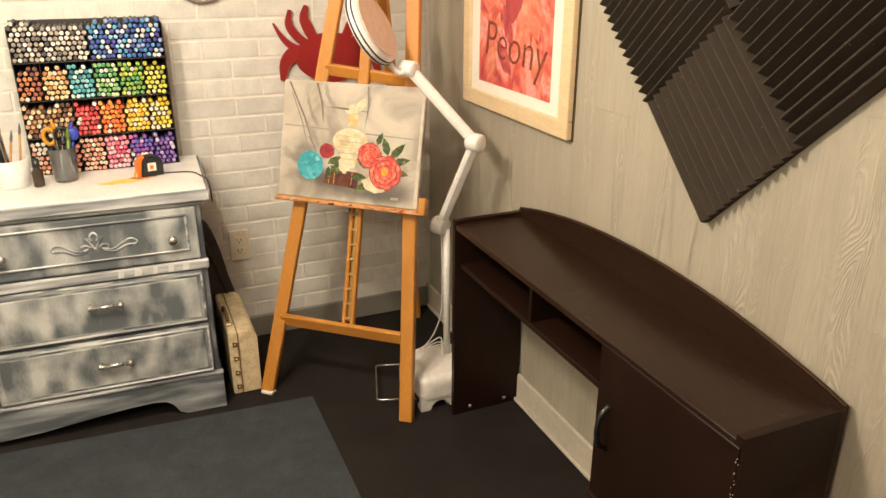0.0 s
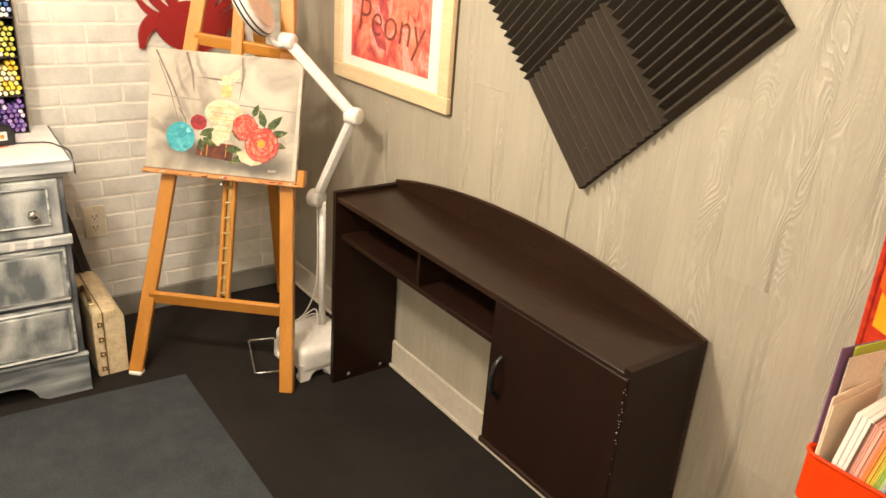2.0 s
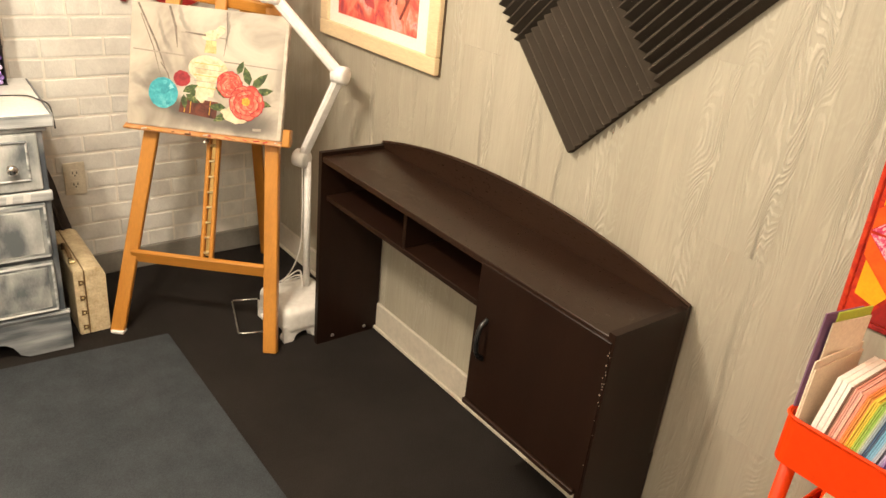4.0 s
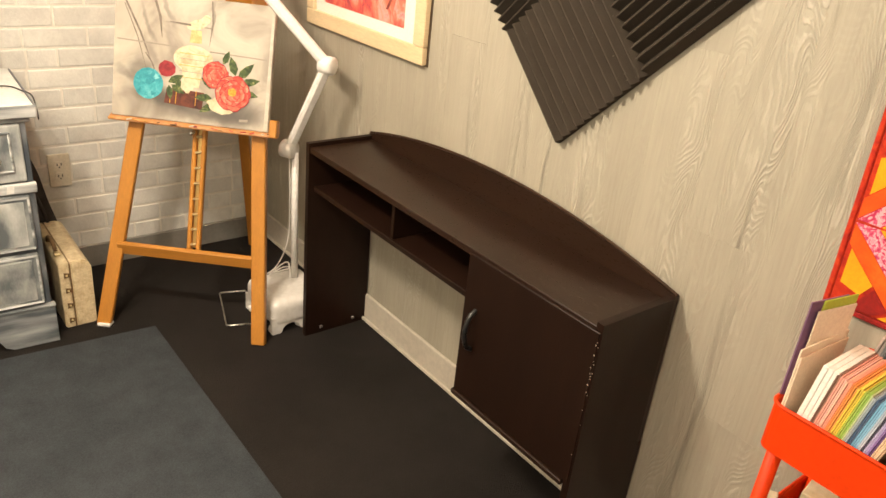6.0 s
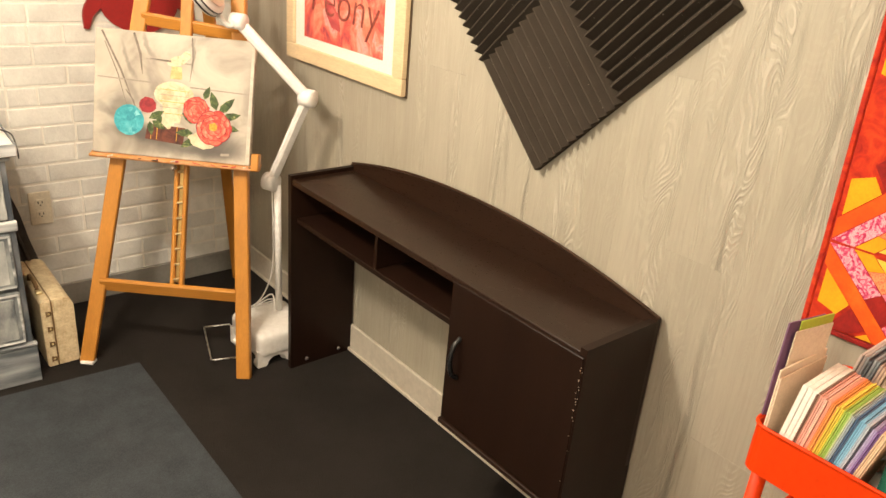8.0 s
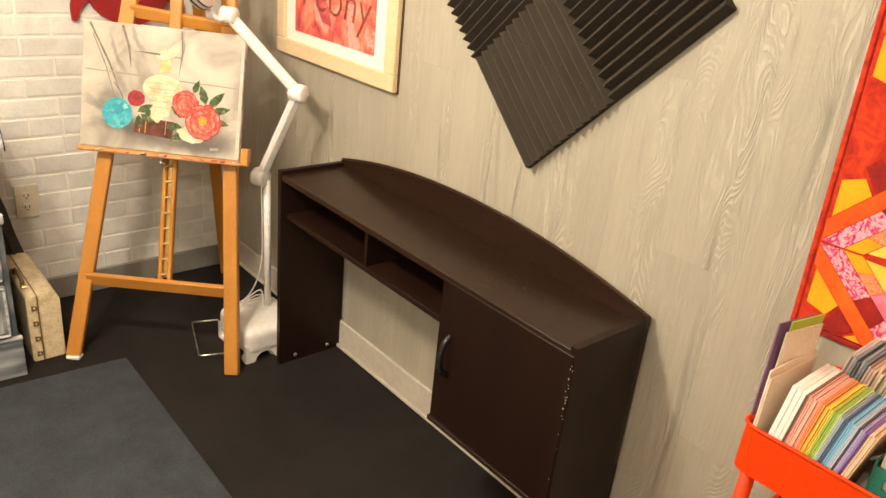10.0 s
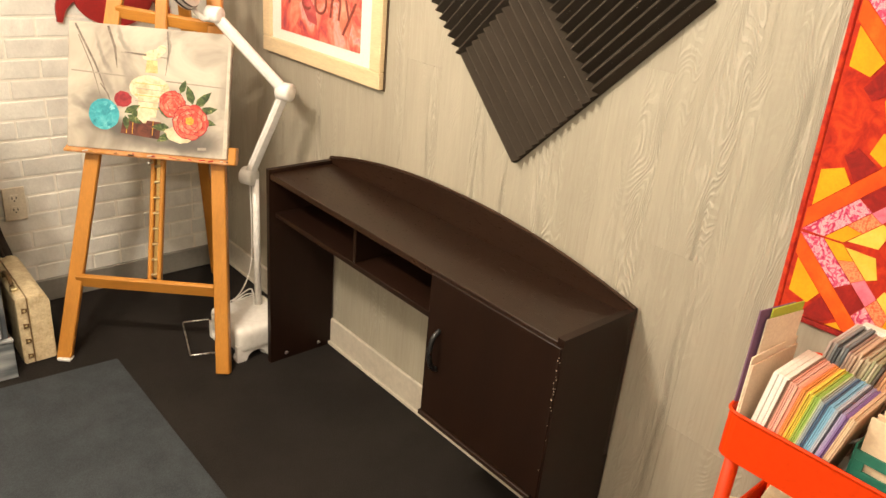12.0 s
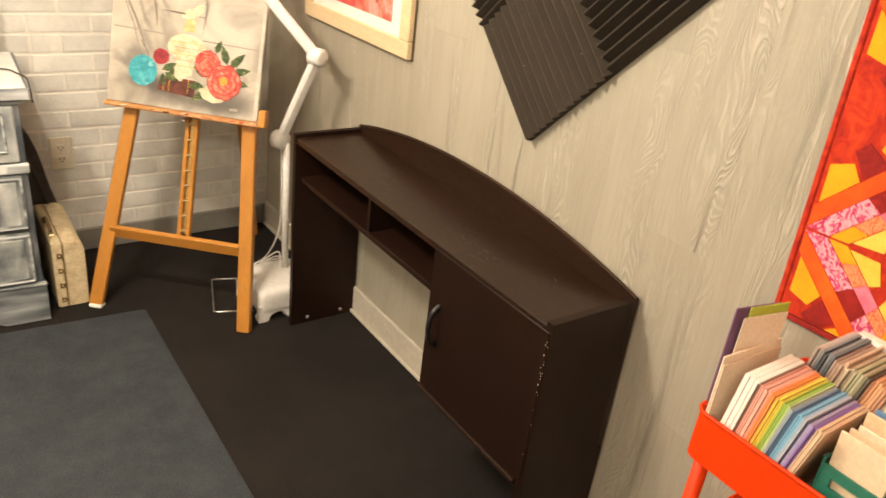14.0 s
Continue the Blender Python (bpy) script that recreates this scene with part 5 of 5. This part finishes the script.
part("bolt", lathe([(0.005, 0), (0.005, 0.006), (0.002, 0.008)], 10, pose(-0.25, CY0 + 0.0005, 0.775, -90)), STEEL, cart, smooth=True)
PAPER = {}


def paper(h):
    if h not in PAPER:
        PAPER[h] = mat("card_" + h, tuple(0.92 * c + 0.04 for c in rgb(h)), tuple(0.86 * c + 0.035 for c in rgb(h)), 0.85, 12, 200, 0.1)
    return PAPER[h]


def card(x, y, w, t, h, lean, colour, label="sheet of coloured card leaning in the cart", turn=0.0, z=0.710, name="paper_card", group="paper cards in the cart"):
    ob = new(name, finish(bx(-w / 2, w / 2, -t / 2, t / 2, 0, h, min(0.0008, t * 0.2)), name, paper(colour)))
    ob.matrix_basis = pose(x, y, z + t * 0.5 * math.sin(radians(abs(lean))) + 0.0005, lean, 0, turn)
    return tagged(ob, label, "card", group)


rnd = random.Random(5)
# tall folders at the end of the tray
for y, h, w, x, c, l in ((-2.3890, 0.236, 0.074, -0.258, "6d3f6b", "tall purple folder"), (-2.3962, 0.236, 0.066, -0.239, "b4c02a", "tall lime green folder"), (-2.3982, 0.222, 0.076, -0.246, "f2ddc4", "tall cream folder"),
                      (-2.4012, 0.172, 0.122, -0.256, "f2dcc2", "cream index folder"), (-2.4046, 0.160, 0.122, -0.256, "efd6ba", "cream index folder")):
    card(x, y, w + 0.008, 0.0026, h, 0, c, l + " standing in the cart", -11 if h > 0.2 else -3)
y = -2.4055
front_row = ["f7f2e8"] * 3 + ["6b4632", "80563e", "e39c8a", "ecab98", "eeb4a8", "f2bda6", "e8a08a", "ef9a80", "ee8a3a", "f0953c", "f3ad52", "f2c531", "f0d24a", "e8c82e", "a9bf3a", "9cbd4c", "8fb53e", "bccb90", "a9b3b0", "93a3b2", "46688f", "36506f", "6fadd0", "7db8da", "86bcdc", "aebccf", "c0c4d2", "4b4a5e", "b3a8cc", "a596c4", "8a68ac", "7c559e", "dcbb9a", "e2c09c", "e6cbaa", "d9b592"]
for i, c in enumerate(front_row):
    t = 0.0074 if c == "f7f2e8" else 0.0025
    y -= t * 1.04
    h = 0.162 - 0.0003 * i + rnd.uniform(-0.0015, 0.0015)
    card(-0.256 + rnd.uniform(-0.0015, 0.0015), y, 0.112, t, h, 7 + 0.12 * i, c, "coloured card sheet leaning in a row in the cart")
y = -2.418
back_row = ["d0c3bc", "c3b8b4", "8c939a", "5a626c", "9aa0a6", "6f7a84", "b9a199", "c4a692", "cdae98", "d3b9a0", "d8c2a8", "b9ab90", "c4b798", "a3a37e", "c8bea2", "8a8664", "544a40", "cc9470", "d99c6c", "e2a87a", "e6b084", "d09a74", "c08e70", "c8ac98", "b09a8a", "d2b69c"]
for i, c in enumerate(back_row):
    t = 0.0042
    y -= t * 1.06
    card(-0.112 + rnd.uniform(-0.003, 0.003), y, 0.105, t, 0.172 + rnd.uniform(-0.004, 0.004), 8 + 0.2 * i, c, "neutral card sheet leaning in a back row in the cart")
bin_ = thing("white_bin", pose(-0.18, -2.47, 0.710), "white oval plastic bin holding the card rows", "bin")
part("rim", tube([(-0.178 + 0.118 * math.cos(a), -2.478 + 0.076 * math.sin(a), 0.788) for a in [6.2832 * i / 40 for i in range(41)]], 0.003, 6), WHITE, bin_, smooth=True)
part("base", lathe([(0.098, 0), (0.10, 0.0002)], 32, Matrix.Translation((-0.178, -2.478, 0.7093)) @ Matrix.Diagonal((1, 0.7, 1, 1))), WHITE, bin_)
part("clip", bx(-0.062, -0.040, -2.515, -2.450, 0.872, 0.884, 0.004, 2), WHITE, bin_)
# green box with a grip slot
GREENB = mat("sea_green_plastic", (0.028, 0.17, 0.12), (0.022, 0.14, 0.10), 0.4)
gx0, gx1, gy0, gy1, gz = -0.293, -0.10, -2.640, -2.556, 0.7095
gbox = thing("green_box", pose(-0.19, -2.60, gz), "sea-green plastic box with slot grip holding cards", "box")
part("base", bx(gx0, gx1, gy0, gy1, gz, gz + 0.004), GREENB, gbox)
part("side", bx(gx0, gx1, gy1 - 0.003, gy1, gz + 0.0042, gz + 0.108), GREENB, gbox)
part("side", bx(gx0, gx1, gy0, gy0 + 0.003, gz + 0.0042, gz + 0.108), GREENB, gbox)
part("side", bx(gx1 - 0.003, gx1, gy0 + 0.0032, gy1 - 0.0032, gz + 0.0042, gz + 0.108), GREENB, gbox)
part("front", add(bx(gx0, gx0 + 0.003, gy0 + 0.0032, gy1 - 0.0032, gz + 0.0042, gz + 0.070), bx(gx0, gx0 + 0.003, gy0 + 0.0032, gy1 - 0.0032, gz + 0.084, gz + 0.100), bx(gx0, gx0 + 0.003, gy0 + 0.0032, gy0 + 0.018, gz + 0.0702, gz + 0.0838), bx(gx0, gx0 + 0.003, gy1 - 0.018, gy1 - 0.0032, gz + 0.0702, gz + 0.0838)), GREENB, gbox, "green front with grip slot")
for i, c in enumerate(["f0d2b0", "ecc9a4", "f2dcc0", "e8c49c", "5f8fc0", "f3e2c8", "e9b83c", "f6efe2"]):
    card(-0.276 + 0.020 * i, -2.598, 0.072 - 0.004 * (i % 3), 0.004, 0.150 - 0.005 * (i % 3) + 0.003 * i, 5, c, "pale card standing in the green box", -90, z=0.7140)
for i, c in enumerate(["f5f0ea", "ef9fae", "ee8ba0", "ef9a4a", "f0b04a", "f2cf6a", "e9843c"]):
    card(-0.235, -2.650 - 0.0085 * i, 0.12, 0.005, 0.145, 6, c, "pink or orange card standing in the cart")
# second tray: wooden stamps, little books and boxes
KRAFT = mat("worn_kraft_board", (0.50, 0.37, 0.22), (0.66, 0.55, 0.40), 0.8, 25)
INKY = wash("printed_paper", [(0.42, rgb("2f2a26")), (0.5, rgb("d8c8ac")), (0.62, rgb("efe4cf"))], 55, 2.0)
CREAM_STAMP = mat("cream_stamp_wood", (0.72, 0.62, 0.46), (0.58, 0.46, 0.30), 0.7, 30)
DARK_PRINT = wash("dark_patterned_paper", [(0.40, rgb("1d1a18")), (0.52, rgb("5a5048")), (0.60, rgb("a89a86"))], 110, 1.5)
for x, y, w, d, h, rz, tip, m, l in ((-0.262, -2.428, 0.075, 0.030, 0.150, 24, -8, CREAM_STAMP, "cream wooden stamp block"), (-0.275, -2.470, 0.060, 0.014, 0.120, 20, -10, DARK_PRINT, "dark patterned booklet"),
                                     (-0.270, -2.500, 0.080, 0.022, 0.135, 18, -8, INKY, "printed paper booklet"), (-0.262, -2.533, 0.080, 0.016, 0.140, 16, -8, paper("e8a45c"), "orange card pack"),
                                     (-0.258, -2.566, 0.090, 0.026, 0.130, 14, -8, INKY, "printed paper booklet"), (-0.250, -2.604, 0.090, 0.022, 0.135, 12, -6, CREAM_STAMP, "cream wooden stamp block"),
                                     (-0.248, -2.642, 0.095, 0.030, 0.120, 10, -6, DARK_PRINT, "dark patterned booklet"), (-0.120, -2.440, 0.100, 0.050, 0.135, 8, 0, KRAFT, "kraft box"),
                                     (-0.118, -2.510, 0.095, 0.050, 0.145, -4, 0, paper("efe4d4"), "white box"), (-0.120, -2.585, 0.095, 0.060, 0.120, 3, 0, KRAFT, "kraft box"),
                                     (-0.118, -2.665, 0.090, 0.060, 0.130, 4, 0, INKY, "printed paper box"), (-0.200, -2.752, 0.160, 0.070, 0.100, 2, 0, KRAFT, "kraft box")):
    ob = new("craft_box", finish(bx(-w / 2, w / 2, -d / 2, d / 2, 0, h, 0.002), "craft_box", m))
    ob.matrix_basis = pose(x, y, 0.4244 + 0.5 * d * math.sin(radians(abs(tip))), tip, 0, rz)
    tagged(ob, l + " standing in the middle cart tray", "box", "boxes in the cart")
for i in range(4):
    ob = new("storage_box", finish(bx(-0.12, 0.12, -0.045, 0.045, 0, 0.08 + 0.01 * i, 0.004), "storage_box", (KRAFT, paper("c9b79c"))[i % 2]))
    ob.matrix_basis = pose(-0.167, -2.45 - 0.105 * i, 0.1392)
    tagged(ob, "plain storage box in the lowest cart tray", "box", "boxes in the cart")

# ---------------------------------------------------------------- boards of the wood wall
seams = [-0.0125, -0.145, -0.29, -0.43, -0.58, -0.72, -0.86, -1.005, -1.151, -1.298, -1.434, -1.571, -1.707, -1.843, -1.98, -2.134, -2.285]
while seams[-1] > -ROOM_D + 0.2:
    seams.append(seams[-1] - 0.15)
joints = {8: [1.073], 14: [0.843, 2.06], 15: [0.458, 1.68], 10: [0.60, 1.82], 12: [1.45], 6: [0.38, 1.60]}
rnd = random.Random(21)
for i, (a, b) in enumerate(zip(seams, seams[1:])):
    cuts = joints.get(i, [rnd.uniform(0.25, 0.9) + 0.9 * (i % 2)])
    zs = [0.0] + cuts + [ROOM_H - 0.001]
    for z0, z1 in zip(zs, zs[1:]):
        ob = new("board", finish(bx(0, 0.0095, -(a - b) / 2 + 0.0001, (a - b) / 2 - 0.0001, 0.0001, z1 - z0 - 0.0001, 0.0002), "board", BOARD))
        ob.parent = wall_east
        ob.location = (0, (a + b) / 2, z0)

# ---------------------------------------------------------------- bricks of the white wall
COURSE, LONG = 0.0675, 0.2
rnd = random.Random(9)
shapes = []
for k in range(6):
    bm = bx(-0.0965, 0.0965, -0.004, 0.004, -0.0300, 0.0300, 0.0036, 2)
    for v in bm.verts:
        v.co.x += 0.0022 * noise.noise(v.co * 30 + V((k * 9, 0, 0)))
        v.co.z += 0.0020 * noise.noise(v.co * 30 + V((0, k * 7, 4)))
        v.co.y += 0.0012 * noise.noise(v.co * 22 + V((3, k * 5, 0)))
    shapes.append(finish(bm, "brick", BRICK))
far_v, far_f = [], []
for row in range(1, 34):
    z = 0.012 + COURSE * (row + 0.5)
    if z > ROOM_H - 0.03:
        break
    x1 = -0.045 if row % 2 == 0 else -0.145
    spans = [(x1, -0.003)]
    while x1 > -ROOM_W + 0.25:
        spans.append((x1 - LONG, x1))
        x1 -= LONG
    for x0, x1 in spans:
        if x1 - x0 > 0.15 and rnd.random() < 0.10:
            cutx = (x0 + x1) / 2 + rnd.uniform(-0.01, 0.01)
            pieces = [(x0, cutx), (cutx, x1)]
        else:
            pieces = [(x0, x1)]
        for p0, p1 in pieces:
            s = (p1 - p0 - 0.007) / 0.193
            cx, me = (p0 + p1) / 2, rnd.choice(shapes)
            y = 0.0055 + rnd.uniform(-0.0008, 0.0008)
            if p1 > -1.75 and z < 1.62:
                ob = new("brick", me)
                ob.parent = wall_north
                ob.location, ob.scale = (cx, y, z), (s, 1, 1)
            else:
                k = len(far_v)
                far_v += [(v.co.x * s + cx, v.co.y + y, v.co.z + z) for v in me.vertices]
                far_f += [tuple(q + k for q in p.vertices) for p in me.polygons]
me = bpy.data.meshes.new("far_bricks")
me.from_pydata(far_v, [], far_f)
me.materials.append(BRICK)
ob = new("far_bricks", me)
ob.parent = wall_north
tagged(ob, kind="stuff")
